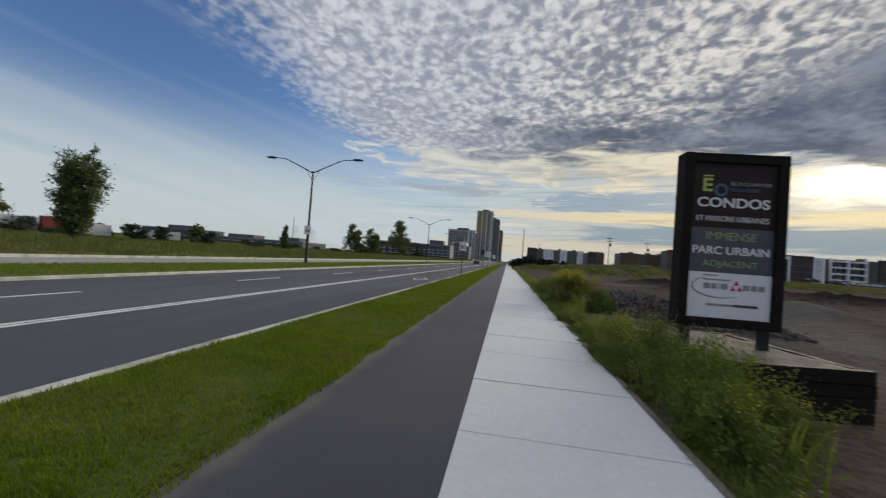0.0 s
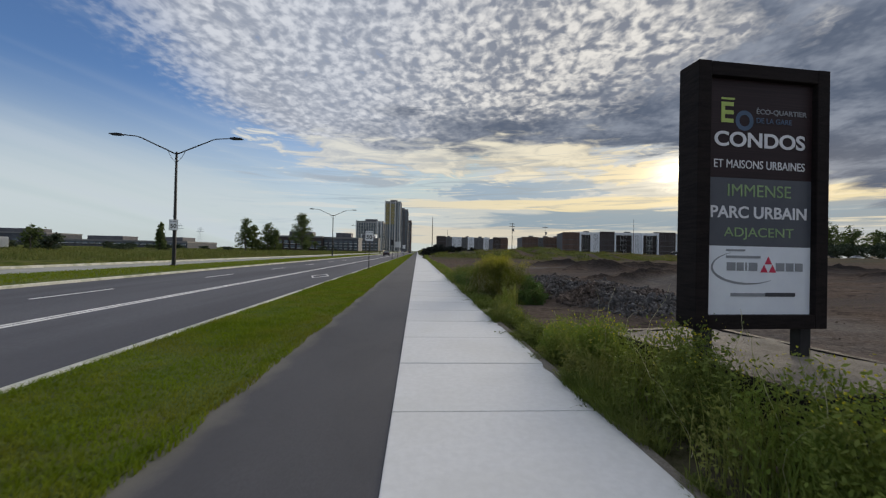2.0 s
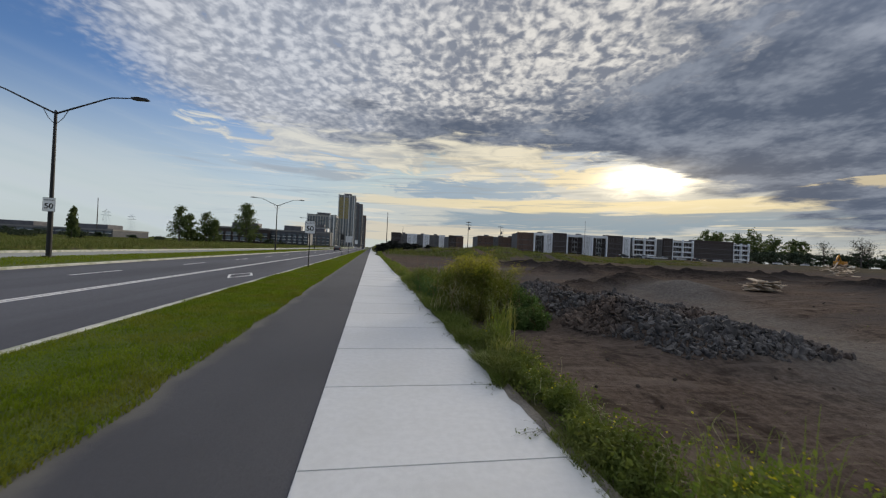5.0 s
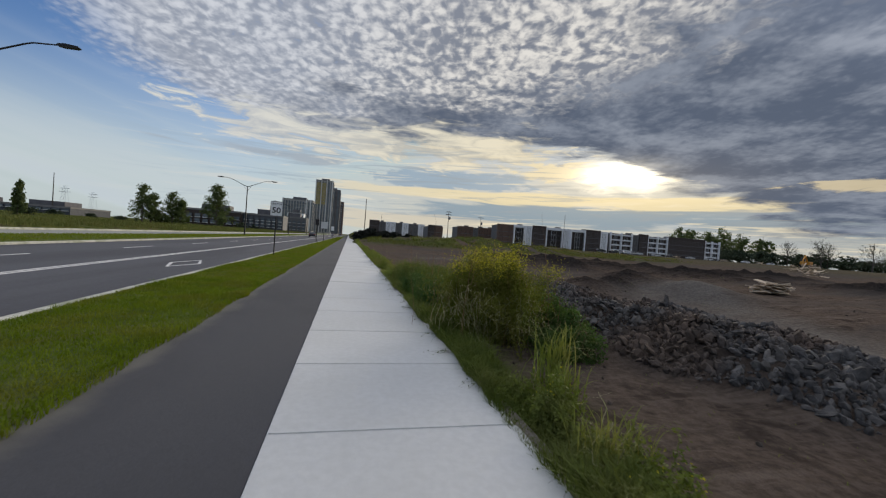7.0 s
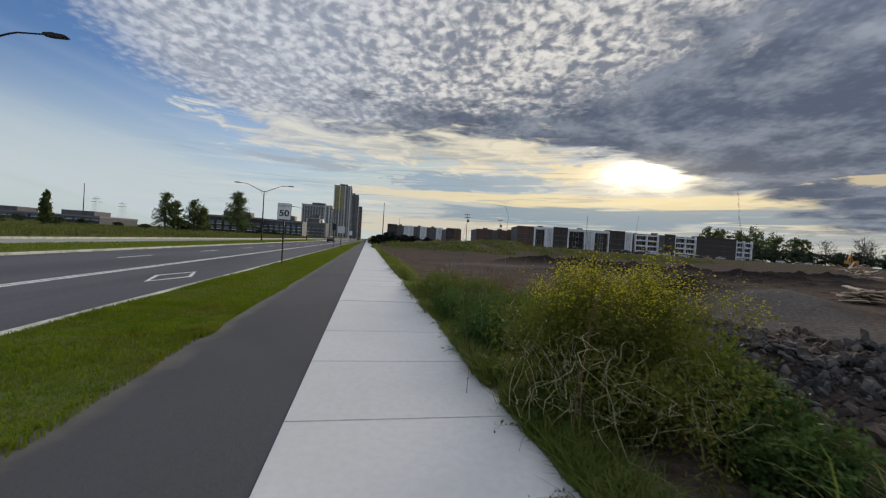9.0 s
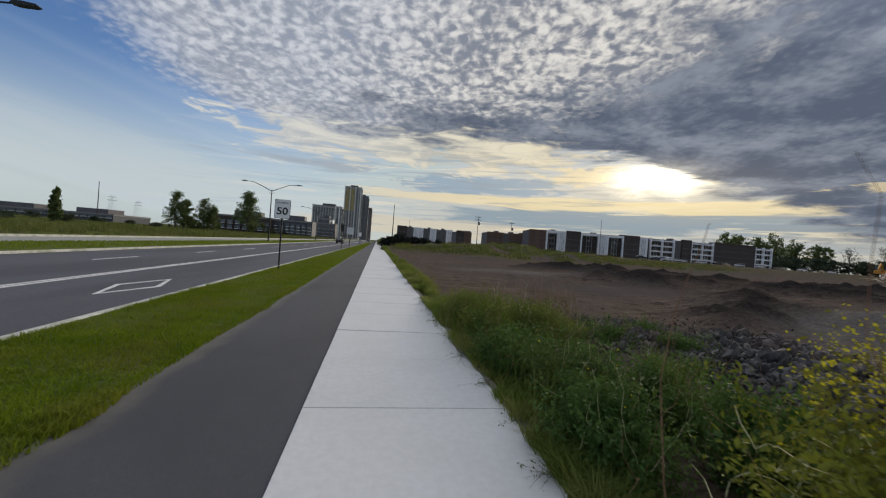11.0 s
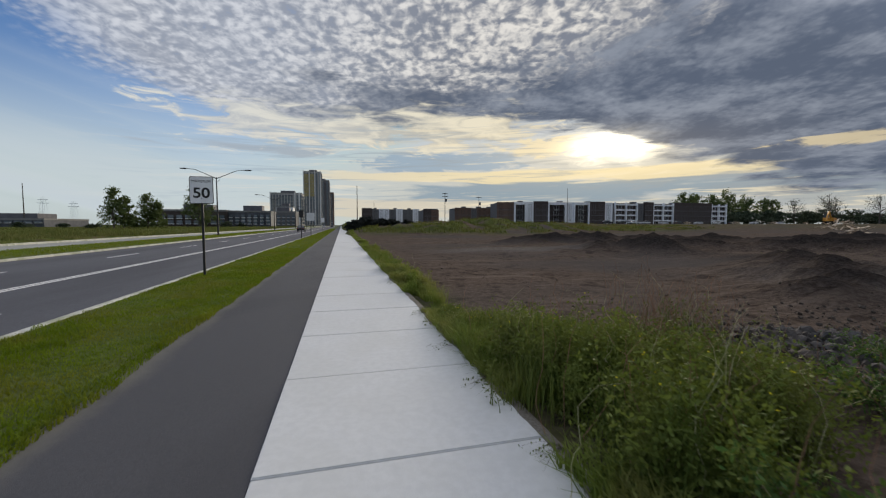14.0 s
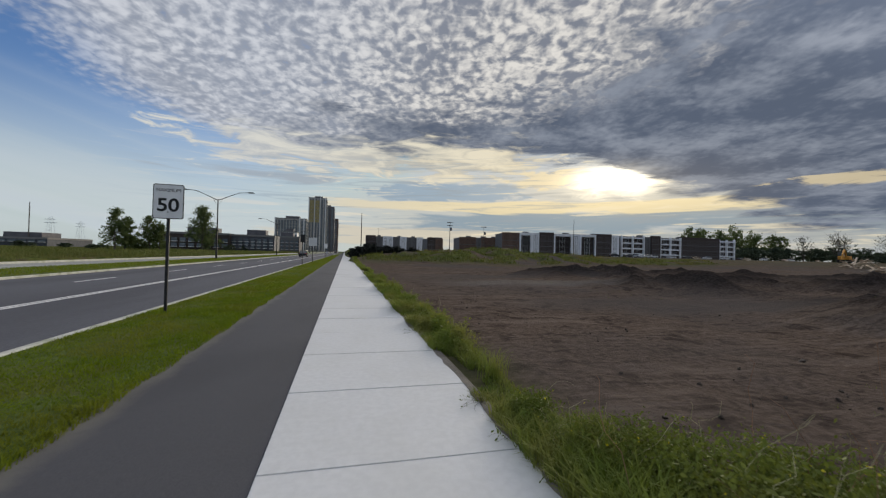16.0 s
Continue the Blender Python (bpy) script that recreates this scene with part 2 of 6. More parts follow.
def mat(name, c1, c2, scale=8.0, c3=None, scale3=0.6, amount3=0.6, rough=0.85, bump=0.0, bscale=40.0, metal=0.0, spec=0.3, stretch=(1, 1, 1), var=0.0, leaf=0.0, detail=5.0, island=0.0):
    m = bpy.data.materials.new(name)
    m.use_nodes = True
    q = Graph(m.node_tree)
    bs = m.node_tree.nodes["Principled BSDF"]
    pos = q.vec("MULTIPLY", q.node("ShaderNodeNewGeometry").outputs["Position"], stretch)
    col = q.mix(q.step(q.noise(pos, scale, detail, 0.6), 0.32, 0.68), c1, c2)
    if c3:
        col = q.mix(q.math("MULTIPLY", q.step(q.noise(pos, scale3, 4.0, 0.55, 0.3), 0.42, 0.66), amount3), col, c3)
    if var:
        rnd = q.node("ShaderNodeObjectInfo").outputs["Random"]
        col = q.mix(1.0, col, q.mix(rnd, (1 - var,) * 3, (1 + var,) * 3), "MULTIPLY")
    if island:
        rnd = q.node("ShaderNodeNewGeometry").outputs["Random Per Island"]
        col = q.mix(1.0, col, q.mix(rnd, (1 - island,) * 3, (1 + island,) * 3), "MULTIPLY")
    q.put(bs.inputs["Base Color"], col)
    q.put(bs.inputs["Roughness"], q.math("ADD", rough - 0.06, q.math("MULTIPLY", q.noise(pos, scale * 1.7, 3.0), 0.12)))
    bs.inputs["Metallic"].default_value = metal
    bs.inputs["Specular IOR Level"].default_value = 0.12 if leaf else spec
    if bump:
        b = q.node("ShaderNodeBump")
        b.inputs["Strength"].default_value = bump
        b.inputs["Distance"].default_value = 0.02
        q.put(b.inputs["Height"], q.noise(pos, bscale, 5.0, 0.6))
        q.put(bs.inputs["Normal"], b.outputs[0])
    if leaf:
        tr = q.node("ShaderNodeBsdfTranslucent")
        q.put(tr.inputs[0], q.mix(1.0, col, (1.25, 1.2, 0.75), "MULTIPLY"))
        mx = q.node("ShaderNodeMixShader")
        mx.inputs[0].default_value = leaf
        q.put(mx.inputs[1], bs.outputs[0])
        q.put(mx.inputs[2], tr.outputs[0])
        q.put(m.node_tree.nodes["Material Output"].inputs[0], mx.outputs[0])
    return m


M = dict(
    concrete=mat("concrete", (0.585, 0.59, 0.59), (0.635, 0.64, 0.64), 14, (0.53, 0.53, 0.51), 0.9, 0.3, 0.8, 0.15, 120, var=0.015, stretch=(1, 1.0, 1)),
    curb=mat("curb_concrete", (0.46, 0.46, 0.41), (0.60, 0.60, 0.55), 14, (0.28, 0.30, 0.20), 1.6, 0.75, 0.9, 0.4, 60),
    bikeway=mat("smooth_asphalt", (0.062, 0.062, 0.070), (0.082, 0.082, 0.091), 120, (0.053, 0.053, 0.060), 0.5, 0.6, 0.85, 0.35, 260, stretch=(1, 0.6, 1)),
    road=mat("worn_asphalt", (0.094, 0.095, 0.109), (0.126, 0.127, 0.142), 70, (0.074, 0.075, 0.086), 0.35, 0.7, 0.9, 0.3, 200, spec=0.15, stretch=(1, 0.12, 1)),
    pale_facade=mat("pale_facade", (0.30, 0.30, 0.29), (0.38, 0.38, 0.37), 0.3, rough=0.8),
    far_road=mat("pale_concrete_road", (0.27, 0.275, 0.25), (0.35, 0.355, 0.325), 3, (0.24, 0.24, 0.23), 0.3, 0.6, 0.9, stretch=(1, 0.2, 1)),
    paint=mat("road_paint", (0.62, 0.62, 0.62), (0.74, 0.74, 0.73), 20, (0.30, 0.30, 0.31), 4.0, 0.45, 0.7, 0.2, 150),
    lawn_soil=mat("lawn_soil", (0.055, 0.085, 0.012), (0.095, 0.125, 0.020), 12, (0.13, 0.12, 0.04), 0.8, 0.5, 0.95, 0.6, 50),
    lawn=mat("lawn_grass", (0.106, 0.164, 0.007), (0.160, 0.220, 0.013), 2.2, (0.19, 0.175, 0.035), 0.9, 0.5, 0.65, leaf=0.35),
    wild=mat("wild_grass", (0.105, 0.160, 0.026), (0.165, 0.21, 0.045), 2.0, (0.26, 0.24, 0.09), 1.3, 0.6, 0.7, leaf=0.35),
    weed=mat("weed_leaf", (0.078, 0.112, 0.022), (0.142, 0.178, 0.040), 3.0, (0.15, 0.16, 0.055), 1.2, 0.5, 0.65, leaf=0.3),
    bush_leaf=mat("bush_leaf", (0.088, 0.114, 0.016), (0.160, 0.182, 0.030), 2.5, (0.16, 0.125, 0.05), 1.1, 0.5, 0.65, leaf=0.3),
    dark_weed=mat("dark_weed_leaf", (0.045, 0.095, 0.026), (0.085, 0.145, 0.038), 3.0, (0.09, 0.12, 0.04), 1.2, 0.4, 0.65, leaf=0.3),
    dry=mat("dry_stem", (0.34, 0.32, 0.16), (0.48, 0.45, 0.27), 4.0, (0.16, 0.17, 0.07), 2.0, 0.6, 0.8),
    rust_stem=mat("rust_stem", (0.18, 0.095, 0.055), (0.28, 0.16, 0.095), 4.0, rough=0.85),
    flower=mat("yellow_flower", (0.36, 0.34, 0.02), (0.50, 0.46, 0.04), 9.0, rough=0.7, leaf=0.3),
    heap_grass=mat("heap_grass", (0.070, 0.092, 0.024), (0.140, 0.150, 0.045), 0.5, (0.17, 0.14, 0.065), 0.12, 0.6, 0.8, leaf=0.3),
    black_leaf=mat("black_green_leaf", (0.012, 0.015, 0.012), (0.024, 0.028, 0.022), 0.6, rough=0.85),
    field_grass=mat("field_grass", (0.080, 0.112, 0.030), (0.145, 0.160, 0.052), 0.35, (0.16, 0.13, 0.06), 0.09, 0.4, 0.8, leaf=0.25),
    tree_leaf=mat("tree_leaf", (0.070, 0.105, 0.040), (0.130, 0.160, 0.066), 0.7, rough=0.65, leaf=0.25),
    far_leaf=mat("far_tree_leaf", (0.044, 0.062, 0.042), (0.075, 0.094, 0.060), 0.4, rough=0.8, leaf=0.15),
    bark=mat("bark", (0.07, 0.06, 0.05), (0.13, 0.115, 0.10), 6, rough=0.95, bump=0.5, bscale=20),
    black_paint=mat("black_paint", (0.012, 0.012, 0.013), (0.020, 0.020, 0.022), 12, rough=0.5, bump=0.05),
    dark_wood=mat("dark_stained_timber", (0.0085, 0.0065, 0.0068), (0.0160, 0.0122, 0.0120), 6, (0.024, 0.018, 0.016), 2.0, 0.4, 0.75, 0.35, 30, spec=0.12, stretch=(1, 1, 8)),
    steel=mat("galvanised_steel", (0.16, 0.16, 0.165), (0.24, 0.24, 0.245), 12, rough=0.5, metal=0.7),
    sign_white=mat("sign_white", (0.70, 0.71, 0.72), (0.76, 0.77, 0.78), 5, rough=0.5),
    sign_black=mat("sign_black", (0.012, 0.012, 0.012), (0.018, 0.018, 0.018), 5, rough=0.5),
    panel_brown=mat("brown_panel", (0.021, 0.013, 0.014), (0.034, 0.020, 0.022), 3, stretch=(0.5, 0.5, 30), rough=0.5, spec=0.2),
    panel_grey=mat("grey_panel", (0.072, 0.078, 0.094), (0.086, 0.092, 0.108), 3, rough=0.45),
    panel_white=mat("white_panel", (0.66, 0.69, 0.74), (0.72, 0.75, 0.79), 3, rough=0.45),
    print_white=mat("print_white", (0.66, 0.66, 0.68), (0.72, 0.72, 0.74), 6, rough=0.5),
    print_grey=mat("print_grey", (0.22, 0.23, 0.25), (0.27, 0.28, 0.30), 6, rough=0.5),
    print_green=mat("print_green", (0.22, 0.32, 0.15), (0.27, 0.38, 0.18), 6, rough=0.5),
    print_lime=mat("print_lime", (0.38, 0.48, 0.12), (0.44, 0.55, 0.15), 6, rough=0.5),
    print_blue=mat("print_blue", (0.06, 0.10, 0.16), (0.08, 0.12, 0.19), 6, rough=0.5),
    print_red=mat("print_red", (0.50, 0.03, 0.07), (0.58, 0.04, 0.09), 6, rough=0.5),
    print_dark=mat("print_dark", (0.05, 0.05, 0.06), (0.07, 0.07, 0.08), 6, rough=0.5),
    gravel=mat("gravel_fill", (0.15, 0.135, 0.115), (0.25, 0.225, 0.195), 45, (0.11, 0.098, 0.08), 1.5, 0.6, 0.95, 0.8, 90),
    rock=mat("broken_rock", (0.040, 0.038, 0.038), (0.100, 0.094, 0.090), 5, (0.080, 0.056, 0.042), 0.7, 0.8, 0.9, 0.6, 25, var=0.3, island=0.45),
    plank=mat("weathered_plank", (0.42, 0.33, 0.24), (0.58, 0.48, 0.37), 8, rough=0.85, bump=0.3, stretch=(1, 1, 5), var=0.3),
    white_wall=mat("white_cladding", (0.64, 0.66, 0.69), (0.74, 0.76, 0.79), 0.8, rough=0.7),
    dark_brick=mat("dark_brick", (0.045, 0.036, 0.034), (0.075, 0.060, 0.056), 4, rough=0.9, stretch=(1, 1, 3)),
    grey_brick=mat("grey_brick", (0.10, 0.10, 0.105), (0.15, 0.15, 0.155), 3, rough=0.9, stretch=(1, 1, 3)),
    brown_brick=mat("brown_brick", (0.10, 0.066, 0.052), (0.15, 0.10, 0.080), 3, rough=0.9, stretch=(1, 1, 3)),
    glass=mat("window_glass", (0.020, 0.025, 0.032), (0.045, 0.052, 0.062), 0.6, rough=0.12, spec=0.7),
    tower_glass=mat("tower_glass", (0.075, 0.095, 0.12), (0.12, 0.145, 0.175), 0.15, rough=0.2, spec=0.6),
    tower_gold=mat("tower_ochre", (0.26, 0.22, 0.10), (0.34, 0.29, 0.14), 0.2, rough=0.6),
    tower_dark=mat("tower_dark", (0.085, 0.085, 0.098), (0.125, 0.122, 0.135), 0.3, rough=0.7),
    # pylon steel far too pale for bare metal: distance haze painted into the colour
    haze_steel=mat("haze_grey_steel", (0.62, 0.66, 0.70), (0.68, 0.72, 0.76), 0.5, rough=0.8),
    roof=mat("roof_membrane", (0.16, 0.16, 0.16), (0.22, 0.22, 0.22), 1.5, rough=0.9),
    shed=mat("shed_cladding", (0.055, 0.062, 0.08), (0.085, 0.092, 0.11), 0.5, rough=0.7),
    red_box=mat("red_steel", (0.16, 0.04, 0.035), (0.22, 0.055, 0.045), 1.0, rough=0.7),
    white_box=mat("white_steel", (0.55, 0.56, 0.57), (0.65, 0.66, 0.67), 1.0, rough=0.6),
    orange=mat("orange_steel", (0.45, 0.20, 0.03), (0.55, 0.26, 0.04), 1.0, rough=0.6),
    car_dark=mat("dark_car_paint", (0.014, 0.016, 0.022), (0.020, 0.022, 0.030), 2, rough=0.25, spec=0.6),
    car_light=mat("silver_car_paint", (0.42, 0.43, 0.45), (0.50, 0.51, 0.53), 2, rough=0.3, spec=0.6),
    rubber=mat("rubber", (0.012, 0.012, 0.012), (0.02, 0.02, 0.02), 8, rough=0.9),
    lamp_red=mat("tail_lamp", (0.30, 0.01, 0.01), (0.36, 0.015, 0.015), 5, rough=0.3),
    soil_dark=mat("dark_spoil", (0.045, 0.035, 0.028), (0.10, 0.082, 0.068), 3, rough=0.95, bump=0.6, bscale=9),
)


def ground_material():
    m = bpy.data.materials.new("bare_earth")
    m.use_nodes = True
    q = Graph(m.node_tree)
    bs = m.node_tree.nodes["Principled BSDF"]
    pos = q.node("ShaderNodeNewGeometry").outputs["Position"]
    px, py, pz = q.split(pos)
    track = q.vec("MULTIPLY", pos, (0.22, 1.5, 1.0))
    grain = q.noise(pos, 9.0, 7.0, 0.65)
    clod = q.noise(pos, 1.6, 5.0, 0.6, 0.3)
    ruts = q.noise(track, 1.1, 5.0, 0.6, 0.4)
    col = q.mix(q.step(grain, 0.35, 0.66), (0.080, 0.061, 0.049), (0.146, 0.114, 0.093))
    col = q.mix(q.math("MULTIPLY", q.step(clod, 0.52, 0.63), 0.62), col, (0.027, 0.020, 0.0165))
    col = q.mix(q.math("MULTIPLY", q.step(ruts, 0.52, 0.66), 0.7), col, (0.175, 0.138, 0.112))
    comb = q.noise(q.vec("MULTIPLY", pos, (0.45, 3.6, 1.0)), 2.0, 6.0, 0.65, 0.5)
    col = q.mix(q.math("MULTIPLY", q.step(comb, 0.55, 0.67), 0.5), col, (0.195, 0.155, 0.128))
    col = q.mix(q.math("MULTIPLY", q.step(comb, 0.44, 0.34), 0.5), col, (0.040, 0.029, 0.023))
    far_dust = q.step(q.noise(q.vec("MULTIPLY", pos, (0.5, 1.3, 1)), 0.12, 4.0, 0.55, 0.5), 0.44, 0.62)
    col = q.mix(q.math("MULTIPLY", far_dust, q.step(px, 3.0, 12.0, 0.35, 0.85)), col, (0.096, 0.084, 0.077))
    # spoil heaps are darker stuff, told by a height attribute of the mesh
    heap = q.field("spoil")
    col = q.mix(q.math("MULTIPLY", heap, 0.9), col, q.mix(q.step(grain, 0.35, 0.65), (0.012, 0.0105, 0.0105), (0.030, 0.027, 0.026)))
    dust = q.field("dust")
    col = q.mix(q.math("MULTIPLY", q.math("MULTIPLY", dust, q.step(q.noise(q.vec("MULTIPLY", pos, (0.5, 1.4, 1)), 0.9, 5.0, 0.6, 0.4), 0.22, 0.62, 0.35, 1.0)), 0.9), col, q.mix(q.step(grain, 0.35, 0.65), (0.125, 0.113, 0.102), (0.190, 0.172, 0.155)))
    turf = q.field("turf")
    green = q.mix(q.step(q.noise(pos, 0.8, 5.0, 0.6), 0.35, 0.65), (0.055, 0.075, 0.020), (0.125, 0.135, 0.045))
    col = q.mix(q.math("MULTIPLY", turf, q.step(q.noise(pos, 0.5, 5.0, 0.6), 0.25, 0.5)), col, green)
    q.put(bs.inputs["Base Color"], col)
    bs.inputs["Roughness"].default_value = 0.95
    bs.inputs["Specular IOR Level"].default_value = 0.0
    b = q.node("ShaderNodeBump")
    b.inputs["Strength"].default_value = 1.0
    b.inputs["Distance"].default_value = 0.09
    q.put(b.inputs["Height"], q.math("ADD", q.noise(pos, 7.0, 8.0, 0.65), q.math("MULTIPLY", q.noise(track, 3.0, 4.0), 0.6)))
    q.put(bs.inputs["Normal"], b.outputs[0])
    return m


M["earth"] = ground_material()


def dusty_edge(m, x0, x1):
    """Pale dust and grit washed against the lawn's edge of the cycle path."""
    q = Graph(m.node_tree)
    bs = m.node_tree.nodes["Principled BSDF"]
    pos = q.node("ShaderNodeNewGeometry").outputs["Position"]
    px, py, pz = q.split(pos)
    ragged = q.math("ADD", px, q.math("MULTIPLY", q.math("SUBTRACT", q.noise(pos, 1.4, 5.0, 0.6), 0.5), 0.5))
    old = bs.inputs["Base Color"].links[0].from_socket
    q.put(bs.inputs["Base Color"], q.mix(q.math("MULTIPLY", q.step(ragged, x1, x0), 0.55), old, (0.19, 0.18, 0.155)))


dusty_edge(M["bikeway"], -1.55, -1.28)

# ---------- building helpers ----------
rng = np.random.default_rng(7)


def thing(name, label, category, m=None, group="", kind=""):
    """An Empty at the base of a thing; its parts hang under it."""
    ob = new(name)
    ob.empty_display_size = 0.2
    if m is not None:
        ob.matrix_world = m
    return tagged(ob, label, category, group, kind)


def part(name, bm, material, parent, label="", at=None):
    me = bpy.data.meshes.new(name)
    bm.to_mesh(me)
    bm.free()
    me.materials.append(M[material])
    ob = new(name, me)
    ob.parent = parent
    if at is not None:
        ob.matrix_basis = at
    return tagged(ob, label)


def mesh_part(name, verts, faces, material, parent=None, label="", smooth=False, kind=""):
    me = bpy.data.meshes.new(name)
    me.from_pydata([tuple(v) for v in verts] if not isinstance(verts, np.ndarray) else verts.tolist(), [], faces.tolist() if isinstance(faces, np.ndarray) else faces)
    me.materials.append(M[material])
    if smooth:
        me.polygons.foreach_set("use_smooth", [True] * len(me.polygons))
    ob = new(name, me)
    ob.parent = parent
    return tagged(ob, label, kind=kind)


def share(name, me, parent, m):
    ob = new(name, me)
    ob.parent = parent
    ob.matrix_basis = m
    return ob


def box(bm, x0, x1, y0, y1, z0, z1, bevel=0.0):
    r = bmesh.ops.create_cube(bm, size=1)
    for v in r["verts"]:
        v.co = Vector(((x0 + x1) / 2 + v.co.x * (x1 - x0), (y0 + y1) / 2 + v.co.y * (y1 - y0), (z0 + z1) / 2 + v.co.z * (z1 - z0)))
    if bevel:
        bmesh.ops.bevel(bm, geom=list({e for v in r["verts"] for e in v.link_edges}), offset=bevel, segments=2, affect="EDGES", profile=0.5)
    return bm


def boxed(*a, bevel=0.0):
    return box(bmesh.new(), *a, bevel=bevel)


def tube(bm, pts, radii, sides=8):
    """A tapered tube along pts."""
    rings = []
    for i, p in enumerate(pts):
        p = Vector(p)
        a, b = Vector(pts[max(i - 1, 0)]), Vector(pts[min(i + 1, len(pts) - 1)])
        d = (b - a).normalized()
        s = d.cross(Vector((0, 0, 1)) if abs(d.z) < 0.9 else Vector((1, 0, 0))).normalized()
        u = d.cross(s)
        rings.append([bm.verts.new(p + radii[i] * (math.cos(k * math.tau / sides) * s + math.sin(k * math.tau / sides) * u)) for k in range(sides)])
    for r0, r1 in zip(rings, rings[1:]):
        for k in range(sides):
            bm.faces.new((r0[k], r0[(k + 1) % sides], r1[(k + 1) % sides], r1[k]))
    bm.faces.new(rings[0][::-1])
    bm.faces.new(rings[-1])
    return bm


def prism(bm, outline, depth, y=0.0):
    """A flat outline in x and z, thick along y."""
    a = [bm.verts.new((x, y, z)) for x, z in outline]
    b = [bm.verts.new((x, y + depth, z)) for x, z in outline]
    bm.faces.new(a)
    bm.faces.new(b[::-1])
    n = len(a)
    for i in range(n):
        bm.faces.new((a[i], b[i], b[(i + 1) % n], a[(i + 1) % n]))
    bmesh.ops.recalc_face_normals(bm, faces=bm.faces)
    return bm


def lettering(name, text, height, width, material, parent, x, y, z, bold=0.0):
    """Words standing upright in x and z, facing -y, centred on x with their foot at z."""
    cu_ = bpy.data.curves.new(name, "FONT")
    cu_.body, cu_.size, cu_.extrude, cu_.offset = text, 1.0, 0.002, bold
    tmp = new(name, cu_)
    bpy.context.view_layer.update()
    me = bpy.data.meshes.new_from_object(tmp.evaluated_get(bpy.context.evaluated_depsgraph_get()))
    bpy.data.objects.remove(tmp)
    co = np.empty(len(me.vertices) * 3)
    me.vertices.foreach_get("co", co)
    co = co.reshape(-1, 3)
    lo, hi = co.min(0), co.max(0)
    out = np.empty_like(co)
    out[:, 0] = ((co[:, 0] - lo[0]) / (hi[0] - lo[0]) - 0.5) * width + x
    out[:, 2] = (co[:, 1] - lo[1]) / (hi[1] - lo[1]) * height + z
    out[:, 1] = y - co[:, 2]
    me.vertices.foreach_set("co", out.ravel())
    me.materials.clear()
    me.materials.append(M[material])
    ob = new(name, me)
    ob.parent = parent
    return ob


def lattice(x, y, seed):
    """Smooth noise between 0 and 1 on a unit lattice."""
    xi, yi = np.floor(x).astype(np.int64), np.floor(y).astype(np.int64)
    fx, fy = x - xi, y - yi
    fx, fy = fx * fx * (3 - 2 * fx), fy * fy * (3 - 2 * fy)

    def h(a, b):
        n = (a * 374761393 + b * 668265263 + seed * 974711) & 0xFFFFFFFF
        n = ((n ^ (n >> 13)) * 1274126177) & 0xFFFFFFFF
        return ((n ^ (n >> 16)) & 0xFFFF) / 65535.0

    return (h(xi, yi) * (1 - fx) + h(xi + 1, yi) * fx) * (1 - fy) + (h(xi, yi + 1) * (1 - fx) + h(xi + 1, yi + 1) * fx) * fy


def rough(x, y, seed, octaves=4):
    s = 0.0
    for o in range(octaves):
        s = s + (lattice(x * 2 ** o, y * 2 ** o, seed + o) - 0.5) * 0.5 ** o
    return s


def ease(x, a, b):
    t = np.clip((x - a) / (b - a), 0, 1)
    return t * t * (3 - 2 * t)


# ---------- ground ----------
W = 1.875            # width of the concrete walk
PITCH = 1.5          # length of one slab
ROAD_Z = -0.14
KERB, BIKE = -3.66, -1.5
MEDIAN0, MEDIAN1, FAR1 = -13.55, -18.2, -23.8


def bump_at(x, y, cx, cy, rx, ry, turn=0.0):
    c, s = math.cos(turn), math.sin(turn)
    u, v = ((x - cx) * c + (y - cy) * s) / rx, (-(x - cx) * s + (y - cy) * c) / ry
    return np.exp(-(u * u + v * v))


def pile_axis(y):
    return 6.15 + 0.17 * np.maximum(20.0 - y, 0) ** 1.2 - 0.02 * (y - 20)


def pile(x, y):
    """Height of the heap of broken rock."""
    across = np.abs(x - pile_axis(y)) / (2.15 - 0.3 * ease(y, 18.5, 24) + 0.5 * (lattice(x * 0 + 3.1, y * 0.6, 5) - 0.5))
    return ease(across, 1.1, 0.35) * ease(y, 15.2, 18.4) * ease(y, 29.0, 24.5) * (0.52 + 0.40 * rough(x * 0.9, y * 0.9, 11, 3)) * (1 - 0.35 * ease(y, 22, 26))


def spoil(x, y):
    """Height of the dark spoil heaps."""
    h = 1.9 * bump_at(x, y, 20.6, 55, 4.6, 3.0, 0.15) + 1.25 * bump_at(x, y, 33, 52, 8, 4, 0.2) + 1.0 * bump_at(x, y, 27, 41, 9, 2.6, -0.5) + 1.5 * bump_at(x, y, 16.8, 42, 3.0, 1.7, -0.7)
    h = h + 1.1 * bump_at(x, y, 48, 50, 10, 4, 0.3) + 1.0 * bump_at(x, y, 17, 33.5, 4.5, 1.8, 0.9) + 0.75 * bump_at(x, y, 12.5, 30, 2.5, 1.2, 0.4) + 1.2 * bump_at(x, y, 38, 33, 7, 3, 0.7)
    h = 1.0 * np.tanh(h / 0.9)
    return h * (0.72 + 0.9 * rough(x * 0.5, y * 0.5, 21, 4)) + np.clip(h, 0, 0.5) * 0.5 * rough(x * 1.3, y * 1.3, 25, 4)


